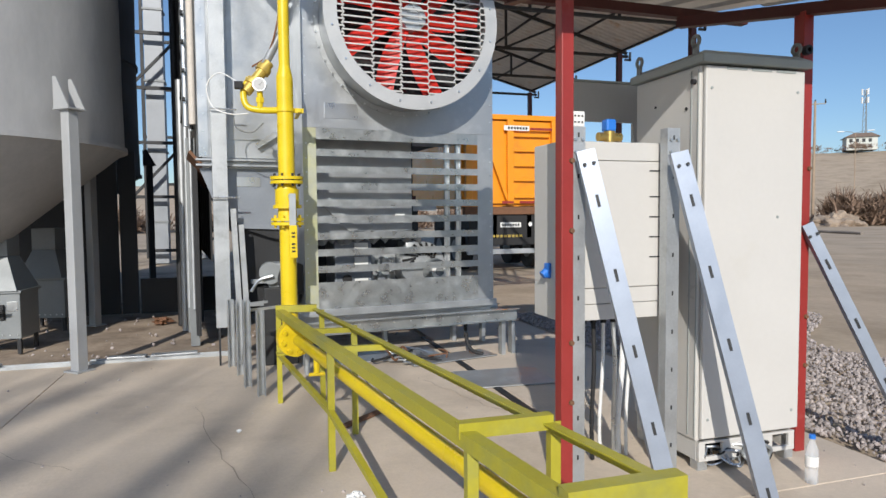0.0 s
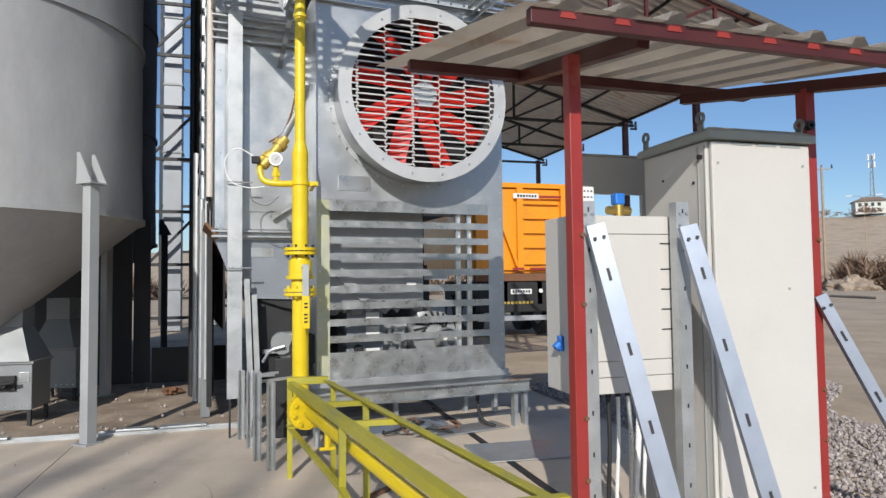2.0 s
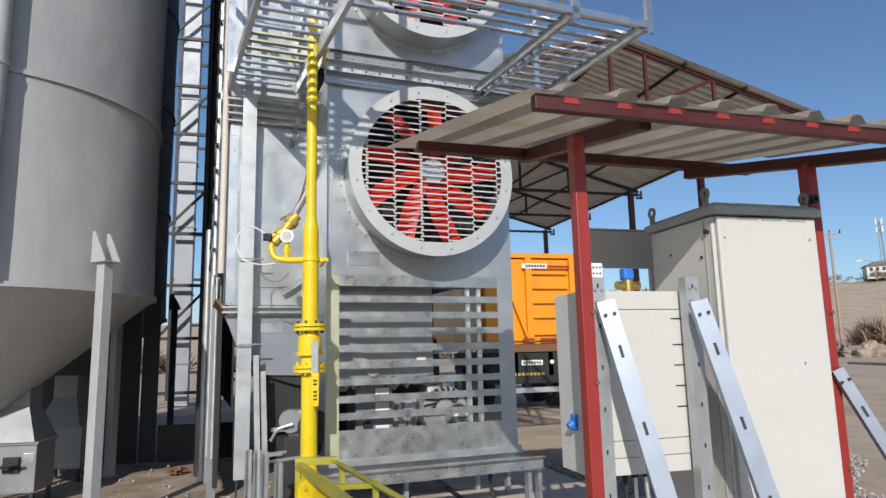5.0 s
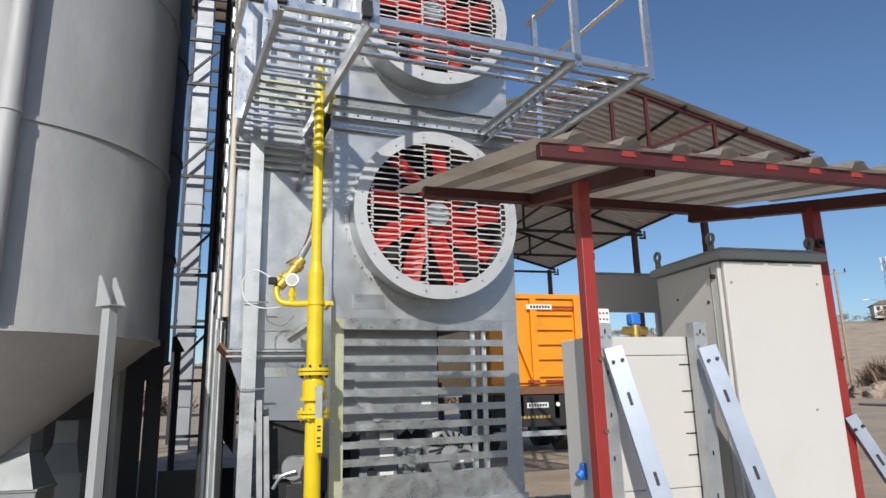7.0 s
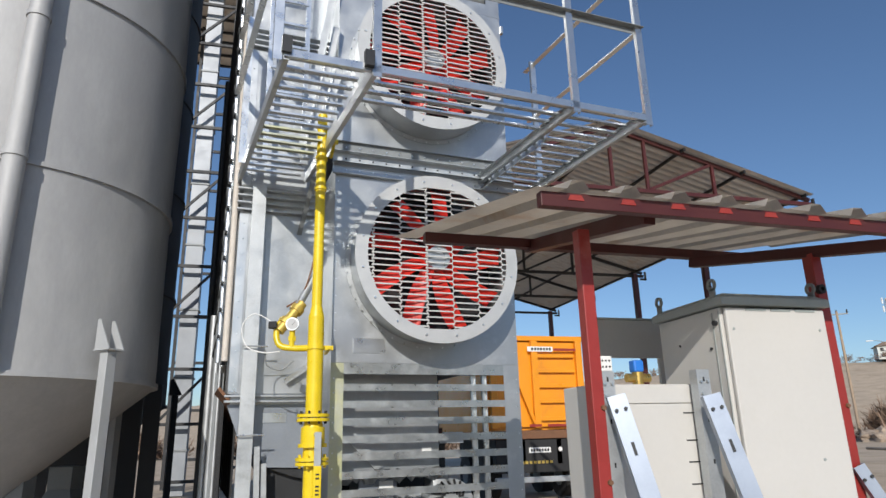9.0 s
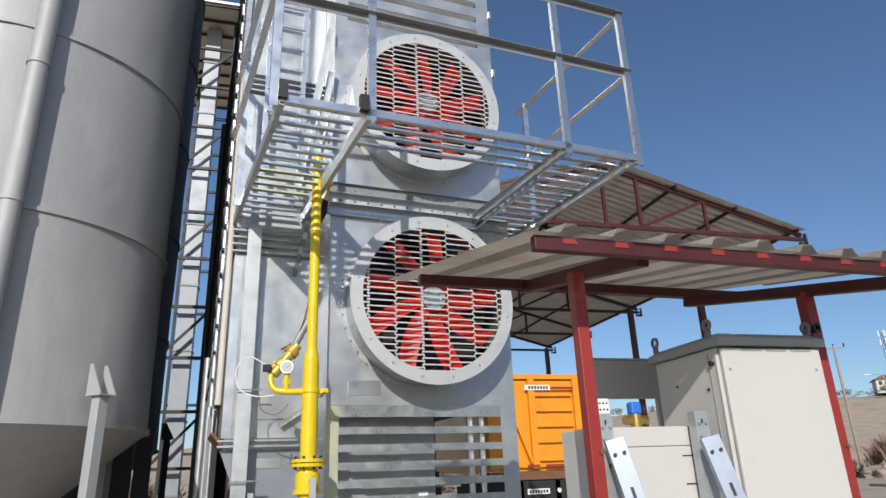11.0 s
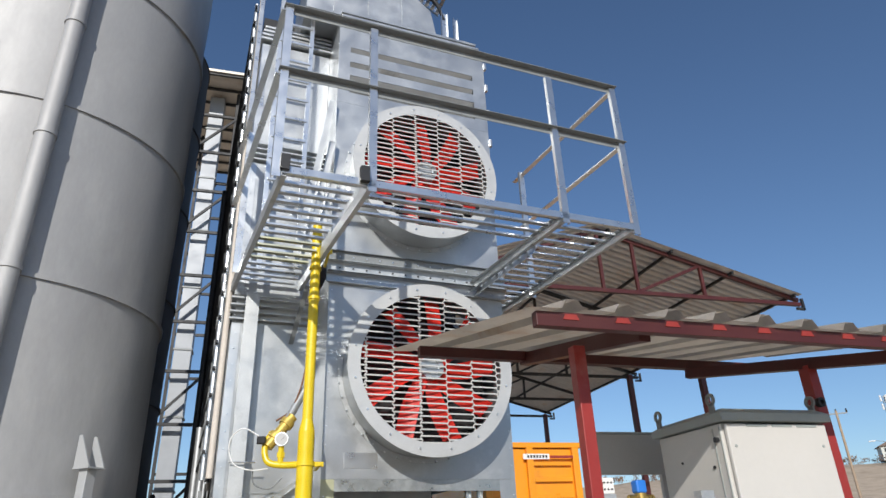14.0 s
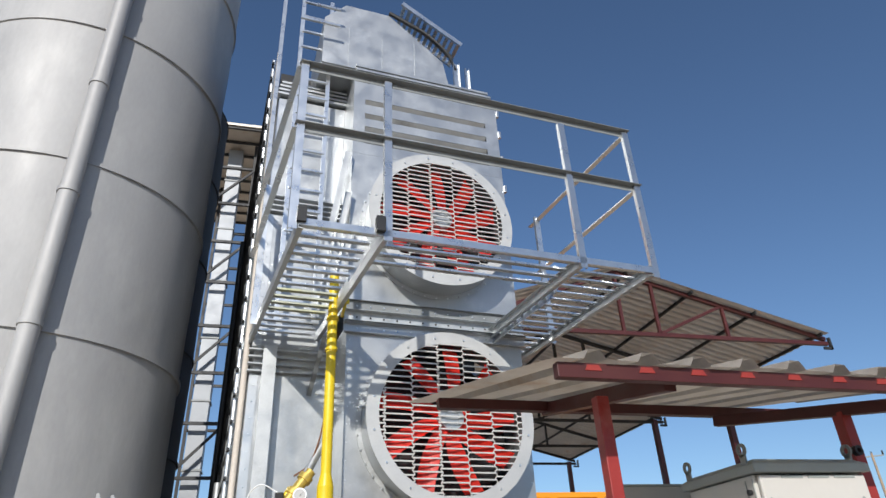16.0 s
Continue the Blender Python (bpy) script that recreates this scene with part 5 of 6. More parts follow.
ring(bm, p, (0, -1, 0), 0.014, 0.027, 0.03, 20)
part("pipe_stub", bm, STEEL_DARK, cn)

# ---- shed behind ----
sd = thing("shed", "open shed with corrugated roof on red trusses", "shed")
SX, SZ, SY0, SY1 = 13.14, 6.94, 11.5, 26.6
RX, RZ = 7.8, 6.94 + 0.27 * 5.34


def shed_slope(name, xe, sgn):
    bm = B()
    corrugated(bm, SY0 - 0.25, SY1, 0.25, 0.04, lambda y, r: [(RX + (xe - RX) * t, y, RZ + (SZ - RZ) * t + r * 1.0) for t in (0, 0.5, 1)])
    part(name, bm, ROOF_TIN, sd, "corrugated tin roof slope")


shed_slope("roof_slope", SX, 1)
shed_slope("roof_slope", 3.4, -1)
for i, y in enumerate((SY0, SY0 + 3.8, SY0 + 7.6, SY0 + 11.4, SY1 - 0.2)):
    col = RED_OXIDE_SHADED if i == 0 else STEEL_DARK
    for p, q_, w in (((3.5, y, SZ - 0.18), (SX + 0.1, y, SZ - 0.18), 0.09), ((RX, y, RZ - 0.09), (SX + 0.06, y, SZ - 0.07), 0.09), ((RX, y, RZ - 0.09), (3.5, y, SZ - 0.3), 0.09),
                   ((RX + 0.9, y, SZ - 0.15), (RX + 0.9, y, RZ - 0.32), 0.07), ((RX + 2.7, y, SZ - 0.15), (RX + 2.7, y, RZ - 0.8), 0.07), ((RX + 0.9, y, SZ - 0.15), (RX + 2.7, y, RZ - 0.8), 0.07),
                   ((RX, y, SZ - 0.15), (RX, y, RZ - 0.1), 0.07)):
        bm = B()
        bar(bm, p, q_, w)
        part("truss_bar", bm, col, sd)
    if i:
        bm = B()
        bar(bm, (12.9, y, 0), (12.9, y, SZ - 0.1), 0.16)
        part("column", bm, RED_OXIDE_SHADED, sd)
    bm = B()
    box(bm, SX - 0.02, SX + 0.22, y - 0.03, y + 0.03, SZ - 0.32, SZ - 0.26)
    box(bm, SX + 0.16, SX + 0.22, y - 0.03, y + 0.03, SZ - 0.32, SZ - 0.02)
    part("gutter_bracket", bm, STEEL_DARK, sd)
for t in (0.05, 0.35, 0.65, 0.97):
    bm = B()
    x, z = RX + (SX - RX) * t, RZ + (SZ - RZ) * t - 0.05
    bar(bm, (x, SY0 - 0.2, z), (x, SY1, z), 0.05, 0.07)
    part("purlin", bm, STEEL_DARK, sd)

# ---- cabinets ----
cb = thing("electrical_cabinet", "tall cream electrical cabinet with grey rain lid", "cabinet")
CX, CXR, CYF, CYB = 2.79, 3.445, 2.31, 2.90
bm = B()
box(bm, CX, CXR - 0.005, CYF + 0.03, CYB, 0.16, 2.14, 0.006)
part("body", bm, WHITE, cb)
bm = B()
box(bm, CX + 0.015, CXR, CYF - 0.002, CYF + 0.024, 0.175, 2.135, 0.007)
dr_ = part("door", bm, WHITE, cb, "flat cream enamelled door")
for x, z in ((CX + 0.05, 2.02), (CXR - 0.05, 2.02), (CX + 0.05, 0.28), (CXR - 0.05, 0.28), (CXR - 0.17, 1.35)):
    bm = B()
    cyl(bm, (x, CYF - 0.002, z), (x, CYF - 0.006, z), 0.008, seg=10)
    part("screw", bm, LID_GREY, dr_)
for x in (CX + 0.14, CX + 0.30, CX + 0.46):
    bm = B()
    box(bm, x, x + 0.13, CYF - 0.006, CYF - 0.002, 2.118, 2.132, 0.002)
    part("lid_clip", bm, LID_GREY, cb)
bm = B()
box(bm, CX - 0.004, CX, CYF + 0.09, CYF + 0.094, 0.18, 2.12)
box(bm, CX - 0.004, CX, CYF + 0.035, CYF + 0.038, 0.18, 2.12)
part("side_seam", bm, LID_GREY, cb)
for o, y, z, r in ((0.006, 0.13, 1.93, 0.009), (0.02, 0.065, 2.06, 0.014), (0.006, 0.40, 1.98, 0.007)):
    bm = B()
    cyl(bm, (CX - o, CYF + y, z), (CX, CYF + y, z), r, seg=10)
    part("side_bolt", bm, STEEL_DARK, cb)
bm = B()
vs = []
for x0, x1, y0, y1, z in ((CX - 0.03, CXR + 0.02, CYF - 0.035, CYB + 0.03, 2.145), (CX - 0.03, CXR + 0.02, CYF - 0.035, CYB + 0.03, 2.185), (CX + 0.02, CXR - 0.03, CYF + 0.015, CYB - 0.02, 2.215)):
    vs.append([bm.verts.new(p) for p in ((x0, y0, z), (x1, y0, z), (x1, y1, z), (x0, y1, z))])
for p, q_ in zip(vs, vs[1:]):
    for i in range(4):
        bm.faces.new((p[i], p[(i + 1) % 4], q_[(i + 1) % 4], q_[i]))
bm.faces.new(vs[0][::-1])
bm.faces.new(vs[-1])
bmesh.ops.bevel(bm, geom=bm.edges[:], offset=0.004, segments=2, affect="EDGES")
ld_ = part("rain_lid", bm, LID_GREY, cb, "grey sheet metal lid with sloped rim")
for x, y in ((CX - 0.01, CYF + 0.05), (CX - 0.01, CYB - 0.04), (CXR - 0.01, CYF + 0.05), (CXR - 0.01, CYB - 0.04)):
    bm = B()
    ring(bm, (x - 0.006, y, 2.265), (1, 0, 0), 0.018, 0.034, 0.012, 22)
    box(bm, x - 0.006, x + 0.006, y - 0.02, y + 0.02, 2.185, 2.24)
    part("lifting_eye", bm, EYE_GREY, ld_)
for x0, x1 in ((CX + 0.01, CX + 0.05), (CX + 0.16, CXR - 0.16), (CXR - 0.05, CXR - 0.01)):
    bm = B()
    box(bm, x0, x1, CYF + 0.01, CYF + 0.03, 0.06, 0.158, 0.003)
    part("plinth_front", bm, WHITE, cb)
bm = B()
box(bm, CX + 0.01, CXR - 0.01, CYF + 0.008, CYF + 0.03, 0.05, 0.075, 0.003)
box(bm, CX + 0.01, CXR - 0.01, CYF + 0.008, CYF + 0.03, 0.145, 0.158, 0.003)
part("plinth_rail", bm, WHITE, cb)
bm = B()
box(bm, CX + 0.01, CX + 0.03, CYF + 0.035, CYB - 0.01, 0.05, 0.158, 0.003)
part("plinth_side", bm, WHITE, cb)
bm = B()
box(bm, CXR - 0.03, CXR - 0.01, CYF + 0.035, CYB - 0.01, 0.05, 0.158, 0.003)
part("plinth_side", bm, WHITE, cb)
for x in (CX + 0.04, CXR - 0.04):
    for y in (CYF + 0.05, CYB - 0.05):
        bm = B()
        box(bm, x - 0.03, x + 0.03, y - 0.03, y + 0.03, 0.0, 0.05)
        part("foot", bm, GALV_DULL, cb)
cw = thing("cable_heap", "coiled grey and black cables under the cabinet", "cables")
for k in range(12):
    c = Vector((2.9 + rnd.uniform(0, 0.36), 2.27 + rnd.uniform(-0.02, 0.10), 0.07))
    rr = rnd.uniform(0.04, 0.08)
    pts = [c + Vector((math.cos(a) * rr + rnd.uniform(-0.01, 0.01), rnd.uniform(-0.03, 0.03), math.sin(a) * rr * 0.7)) for a in [j * 0.9 + k for j in range(8)]]
    for p in pts:
        p.z = max(0.012, p.z)
    bm = B()
    tube(bm, spline(pts, 4), rnd.choice((0.006, 0.008, 0.011)), 6)
    part("cable", bm, (BLACK, STEEL_GREY, GALV_PLATE, BLACK)[k % 4], cw, smooth=True)

bx = thing("control_box", "cream wall-mount control box between galvanized posts", "control box")
BX0, BX1, BY0, BY1, BZ0, BZ1 = 2.05, 2.635, 2.42, 2.76, 0.825, 1.745
bm = B()
box(bm, BX0, BX1, BY0 + 0.022, BY1, BZ0, BZ1, 0.006)
part("body", bm, WHITE, bx)
bm = B()
box(bm, BX0 + 0.005, BX1 - 0.012, BY0, BY0 + 0.02, BZ0 + 0.17, BZ1 - 0.10, 0.004)
part("door", bm, WHITE, bx)
bm = B()
box(bm, BX0 + 0.005, BX1 - 0.012, BY0 + 0.002, BY0 + 0.02, BZ1 - 0.097, BZ1 - 0.004, 0.003)
part("top_cover", bm, WHITE, bx)
for z0, z1 in ((BZ0 + 0.004, BZ0 + 0.085), (BZ0 + 0.088, BZ0 + 0.167)):
    bm = B()
    box(bm, BX0 + 0.005, BX1 - 0.012, BY0 + 0.002, BY0 + 0.02, z0, z1, 0.003)
    part("bottom_cover", bm, WHITE, bx)
for k in range(5):
    bm = B()
    z = BZ0 + 0.32 + k * 0.105 + (0.03 if k > 3 else 0)
    box(bm, BX1 - 0.085, BX1 - 0.014, BY0 - 0.004, BY0 - 0.001, z, z + 0.006)
    part("hinge_slot", bm, STEEL_DARK, bx)
bm = B()
box(bm, BX0 - 0.02, BX0, BY0 + 0.13, BY0 + 0.18, 1.04, 1.12, 0.006)
sk = part("socket", bm, BLUE, bx, "blue industrial power socket")
bm = B()
cyl(bm, (BX0 - 0.04, BY0 + 0.155, 1.055), (BX0 - 0.015, BY0 + 0.155, 1.075), 0.022, seg=16)
part("flap", bm, BLUE, sk)
for k in range(8):
    bm = B()
    x = BX0 + 0.08 + k * 0.06
    cyl(bm, (x, BY0 + 0.15, BZ0 - 0.04), (x, BY0 + 0.15, BZ0), 0.016, seg=10)
    part("cable_gland", bm, BLACK, bx)
dc = thing("drop_cables", "white and black cables hanging below the control box", "cables")
for k, (x, w_, mt) in enumerate(((2.13, 0.009, PLASTIC_WHITE), (2.19, 0.011, BLACK), (2.22, 0.008, PLASTIC_WHITE), (2.31, 0.012, BLACK), (2.37, 0.010, PLASTIC_WHITE), (2.43, 0.012, GALV_PLATE), (2.50, 0.016, PLASTIC_WHITE), (2.53, 0.010, PLASTIC_WHITE))):
    bm = B()
    d = rnd.uniform(-0.03, 0.04)
    tube(bm, spline([(x, BY0 + 0.15, BZ0 - 0.03), (x + d * 0.6, BY0 + 0.14, 0.55), (x + d, BY0 + 0.16, 0.25), (x + d + 0.03, BY0 + 0.2, 0.015)], 6), w_, 8)
    part("cable", bm, mt, dc, smooth=True)


def slot_post(x, y, h, label):
    """A galvanized C post with slots in its web."""
    p = thing("strut_post", label, "post", Matrix.Translation((x, y, 0)), group="strut posts")
    bm = B()
    channel(bm, (0, 0, 0), (0, 0, h), 0.075, 0.06, 0.004, (0, 1, 0))
    part("channel", bm, GALV_DULL, p)
    for k in range(9):
        bm = B()
        z = 0.15 + 0.2 * k
        box(bm, -0.004, 0.004, -0.003, -0.0005, z, z + 0.022)
        part("slot", bm, STEEL_DARK, p)
    bm = B()
    box(bm, -0.075, 0.075, -0.06, 0.08, 0, 0.008, 0.002)
    part("foot_plate", bm, GALV_DULL, p)
    rivet_row("bolt", [(-0.02, -0.004, h - 0.06), (0.02, -0.004, h - 0.06), (-0.02, -0.004, h - 0.12)], (0, -1, 0), 0.009, 0.008, GALV_PLATE, p)
    return p


slot_post(2.085, 2.33, 1.80, "galvanized slotted channel post holding the control box")
slot_post(2.63, 2.33, 1.81, "galvanized slotted channel post holding the control box")


def slot_brace(p, q_, label, up=(0.25, 1, 0.3), w=0.088):
    """A galvanized angle brace with slots, from its head to its foot."""
    b_ = thing("strut_brace", label, "brace", group="strut braces")
    bm = B()
    channel(bm, p, q_, w, 0.045, 0.004, up)
    br_ = part("channel", bm, GALV_BRACE, b_)
    m1, l = frame_to(p, q_, up)
    for k in range(5):
        bm = B()
        z = 0.22 + k * 0.36
        box(bm, -0.007, 0.007, -0.004, -0.0008, z, z + 0.06, 0, m1)
        part("slot", bm, STEEL_DARK, b_)
    for sx in (-0.022, 0.022):
        bm = B()
        c = m1 @ Vector((sx, -0.002, 0.07))
        n_ = (m1.to_3x3() @ Vector((0, -1, 0)))
        cyl(bm, c, c + n_ * 0.01, 0.009, seg=6)
        part("bolt", bm, STEEL_DARK, b_)
    return b_


slot_brace(Vector((2.075, 2.245, 1.68)), Vector((2.36, 1.93, 0.0)), "bright galvanized slotted diagonal brace to the ground")
slot_brace(Vector((2.585, 2.225, 1.68)), Vector((2.87, 1.90, 0.0)), "bright galvanized slotted diagonal brace to the ground")
slot_brace(Vector((3.53, 2.35, 1.31)), Vector((4.05, 2.03, 0.0)), "bright galvanized open channel brace beside the red post", (0.25, 1, 0.3), 0.062)

tb = thing("terminal_block", "white perforated plastic terminal block on a post", "terminal block")
bm = B()
box(bm, 2.05, 2.12, 2.33, 2.38, 1.80, 1.875, 0.006)
part("body", bm, PLASTIC_WHITE, tb)
bm = B()
for x in (2.066, 2.085, 2.104):
    for z in (1.822, 1.852):
        cyl(bm, (x, 2.33, z), (x, 2.327, z), 0.005, seg=8)
part("holes", bm, BLACK, tb)
va_ = thing("solenoid_valve", "brass solenoid valve with blue coil on the box", "valve")
bm = B()
cyl(bm, (2.42, 2.6, 1.745), (2.42, 2.6, 1.82), 0.03, seg=14)
cyl(bm, (2.35, 2.6, 1.79), (2.49, 2.6, 1.79), 0.024, seg=12)
part("brass_body", bm, BRASS, va_, smooth=True)
bm = B()
box(bm, 2.39, 2.45, 2.575, 2.635, 1.82, 1.885, 0.01)
part("coil", bm, BLUE, va_)
va2 = thing("brass_fitting", "small brass pipe fitting on the box", "fitting")
bm = B()
cyl(bm, (2.20, 2.6, 1.745), (2.20, 2.6, 1.80), 0.022, seg=12)
cyl(bm, (2.15, 2.6, 1.80), (2.25, 2.6, 1.80), 0.018, seg=12)
part("body", bm, BRASS, va2, smooth=True)

# grey sheet frame beyond the cabinet
gpnl = thing("cutout_panel", "grey sheet metal panel with a cut-out window", "panel")
bm = B()
box(bm, 2.50, 3.30, 3.28, 3.31, 1.98, 2.23)
box(bm, 3.02, 3.30, 3.28, 3.31, 0.35, 1.978)
part("panel", bm, PANEL_GREY, gpnl)
bm = B()
box(bm, 2.49, 3.31, 3.27, 3.32, 2.232, 2.245)
part("top_edge", bm, LID_GREY, gpnl)
for x in (2.53, 3.28):
    bm = B()
    bar(bm, (x, 3.33, 0), (x, 3.33, 2.2), 0.035)
    part("leg", bm, PANEL_GREY, gpnl)

# ---- bottle and litter ----
bo = thing("water_bottle", "clear plastic water bottle with blue cap", "bottle", pose(3.25, 2.03, 0))
bm = B()
prof = [(0.0, 0.002), (0.028, 0.0), (0.031, 0.008), (0.031, 0.07), (0.029, 0.075), (0.031, 0.08), (0.031, 0.15), (0.028, 0.18), (0.014, 0.215), (0.0125, 0.235)]
rows = [[bm.verts.new((r * math.cos(2 * math.pi * i / 24), r * math.sin(2 * math.pi * i / 24), z)) for i in range(24)] for r, z in prof[1:]]
for p, q_ in zip(rows, rows[1:]):
    for i in range(24):
        bm.faces.new((p[i], p[(i + 1) % 24], q_[(i + 1) % 24], q_[i]))
bm.faces.new(rows[0][::-1])
bmesh.ops.solidify(bm, geom=bm.faces[:], thickness=0.0008)
part("body", bm, CLEAR, bo, smooth=True)
bm = B()
cyl(bm, (0, 0, 0.228), (0, 0, 0.248), 0.0155, seg=20)
part("cap", bm, BLUE, bo, "blue screw cap", smooth=True)
bm = B()
ring(bm, (0, 0, 0.09), (0, 0, 1), 0.0313, 0.0318, 0.05, 24)
part("label", bm, PLASTIC_WHITE, bo)


def crumple(name, label, x, y, s, mt, seed):
    r = random.Random(seed)
    bm = B()
    bmesh.ops.create_icosphere(bm, subdivisions=3, radius=s)
    for v in bm.verts:
        k = 0.6 + 0.75 * noise.noise(v.co * (2.4 / s) + Vector((seed, 0, 0)))
        v.co = Vector((v.co.x * k * 1.3, v.co.y * k, max(-0.3 * s, v.co.z * k * 0.6)))
    for v in bm.verts:
        v.co.z += 0.3 * s + 0.002
    return solid(name, bm, mt, label, "litter", pose(x, y, 0, 0, 0, r.uniform(0, 180)))


crumple("paper_tissue", "crumpled white paper tissue on the concrete", 1.0, 2.55, 0.05, PLASTIC_WHITE, 4)
crumple("foil_scrap", "small crumpled pale scrap on the concrete", 0.45, 3.75, 0.022, PLASTIC_WHITE, 9)
crumple("brick_lump", "broken orange brick lump on the ground", -0.55, 8.4, 0.12, RUST, 14)

# ---- dump truck ----
tr = thing("dump_truck", "orange dump truck seen from its tailgate", "truck", pose(0, 0, 0))
TX0, TX1, TY = 5.35, 7.85, 13.7
bm = B()
sheet(bm, [(TX0, 1.55), (TX1, 1.55), (TX1, 3.62), (TX0, 3.62)], TY + 0.1, TY + 5.4)
part("dump_body", bm, ORANGE, tr)
bm = B()
box(bm, TX0 + 0.05, TX1 - 0.05, TY + 0.02, TY + 0.09, 1.62, 3.58, 0.01)
tg = part("tailgate", bm, ORANGE, tr)
for z in (1.75, 2.15, 2.5, 2.85, 3.2):
    bm = B()
    box(bm, 6.62, TX1 - 0.3, TY - 0.06, TY + 0.02, z, z + 0.09, 0.012)
    part("rib", bm, ORANGE, tg)
for x in (TX0 + 0.05, 6.45, 7.6):
    bm = B()
    box(bm, x, x + 0.16, TY - 0.09, TY + 0.02, 1.6, 3.6, 0.012)
    part("stanchion", bm, ORANGE, tg)
bm = B()
angle_bar(bm, (5.9, TY - 0.03, 3.0), (6.4, TY - 0.03, 1.7), 0.10, 0.02, (0, -1, 0))
part("diagonal", bm, ORANGE, tg)
bm = B()
box(bm, TX0 - 0.03, TX1 + 0.03, TY - 0.05, TY + 0.3, 3.6, 3.72, 0.015)
part("top_rim", bm, ORANGE, tr)
bm = B()
box(bm, 6.35, 7.0, TY - 0.096, TY - 0.091, 3.34, 3.46)
sg = part("sign_strip", bm, PLASTIC_WHITE, tr, "white strip with dark marks")
bm = B()
for k in range(7):
    box(bm, 6.45 + 0.075 * k, 6.50 + 0.075 * k, TY - 0.099, TY - 0.0965, 3.37, 3.43)
part("mark", bm, STEEL_DARK, sg)
for x0, x1, z in ((7.02, 7.6, 3.36), (6.75, 7.5, 1.62), (6.3, 6.6, 1.62)):
    bm = B()
    box(bm, x0, x1, TY - 0.096, TY - 0.091, z, z + 0.06)
    part("reflector", bm, RED_BRIGHT, tr)
bm = B()
box(bm, TX0 + 0.05, TX1 - 0.05, TY + 0.0, TY + 0.2, 1.36, 1.54, 0.01)
part("rear_beam", bm, RUST, tr)
bm = B()
box(bm, TX0 + 0.15, TX1 - 0.15, TY + 0.05, TY + 0.3, 0.62, 1.36, 0.02)
rp = part("rear_panel", bm, BLACK, tr)
bm = B()
box(bm, 6.30, 6.84, TY + 0.03, TY + 0.045, 1.05, 1.17, 0.004)
npl = part("number_plate", bm, PLASTIC_WHITE, rp, "white plate with dark bars")
bm = B()
for k in range(7):
    box(bm, 6.34 + 0.068 * k, 6.385 + 0.068 * k, TY + 0.026, TY + 0.0295, 1.08, 1.14)
part("plate_bar", bm, STEEL_DARK, npl)
for k in range(8):
    bm = B()
    box(bm, 6.1 + 0.1 * k, 6.17 + 0.1 * k, TY + 0.04, TY + 0.0495, 0.815, 0.875, 0.003)
    part("name_bar", bm, BRASS_YEL, rp, "plain golden bar")
bm = B()
cyl(bm, (7.08, TY + 0.05, 1.12), (7.08, TY + 0.03, 1.12), 0.05, seg=18)
part("lamp", bm, PLASTIC_WHITE, rp)
bm = B()
box(bm, TX0 + 0.1, TX1 - 0.1, TY - 0.05, TY + 0.05, 0.42, 0.54, 0.01)
part("bumper_bar", bm, GALV_DULL, tr)
bm = B()
box(bm, 6.1, 6.22, TY + 0.05, TY + 5.0, 0.8, 1.36)
box(bm, 7.0, 7.12, TY + 0.05, TY + 5.0, 0.8, 1.36)
part("chassis_rail", bm, BLACK, tr)
for x in (5.45, 7.4):
    for y in (TY + 0.95, TY + 2.3):
        bm = B()
        cyl(bm, (x, y, 0.5), (x + 0.32, y, 0.5), 0.5, seg=32)
        wh = part("wheel", bm, BLACK, tr, smooth=True)
        bm = B()
        cyl(bm, (x - 0.01, y, 0.5), (x + 0.33, y, 0.5), 0.24, seg=24)
        part("rim", bm, STEEL_GREY, wh, smooth=True)

# ---- unseen bare trees, added only to cast long soft shadows across the slab ----
def unseen_tree(x, y, h, r, seed):
    q = random.Random(seed)
    t = thing("unseen_tree", "unseen leafless tree added to cast soft shadows on the yard", "tree", pose(x, y, 0), group="poplars")
    bm = B()
    tube(bm, [(0.12 * math.sin(k * 1.3 + seed), 0.1 * math.cos(k * 1.7), h * k / 8) for k in range(8)], r, 10)
    cyl(bm, (0.05, 0.05, h * 0.86), (0, 0, h), r * 0.8, 0.02, 8)
    part("trunk", bm, BARK, t, smooth=True)
    for k in range(13):
        z = h * q.uniform(0.3, 0.85)
        a = q.uniform(0, 6.28)
        l = (h - z) * 0.22 + q.uniform(0.8, 1.8)
        o = Vector((math.cos(a), math.sin(a), 0))
        bm = B()
        p0 = Vector((0, 0, z))
        p1 = p0 + o * l * 0.35 + Vector((0, 0, l * 0.7))
        p2 = p0 + o * l * 0.45 + Vector((0, 0, l * 1.5))
        cyl(bm, p0, p1, r * 0.28, r * 0.2, 6)
        cyl(bm, p1, p2, r * 0.2, 0.01, 6)
        for _ in range(2):
            f = p1.lerp(p2, q.uniform(0, 0.8))
            cyl(bm, f, f + Vector((q.uniform(-0.6, 0.6), q.uniform(-0.6, 0.6), q.uniform(0.5, 1.1))), 0.018, 0.006, 5)
        part("limb", bm, BARK, t)
    return t


for i, (x, y, h, r) in enumerate(((-9.85, -24, 17.3, 0.13), (-10.6, -24.5, 18.0, 0.17), (-11.2, -23.5, 17.2, 0.11), (-12.0, -24, 18.2, 0.16), (-12.9, -25, 18.6, 0.14), (-13.9, -24, 18.4, 0.17))):
    unseen_tree(x, y, h * 0.95, r * 1.15, 20 + i)

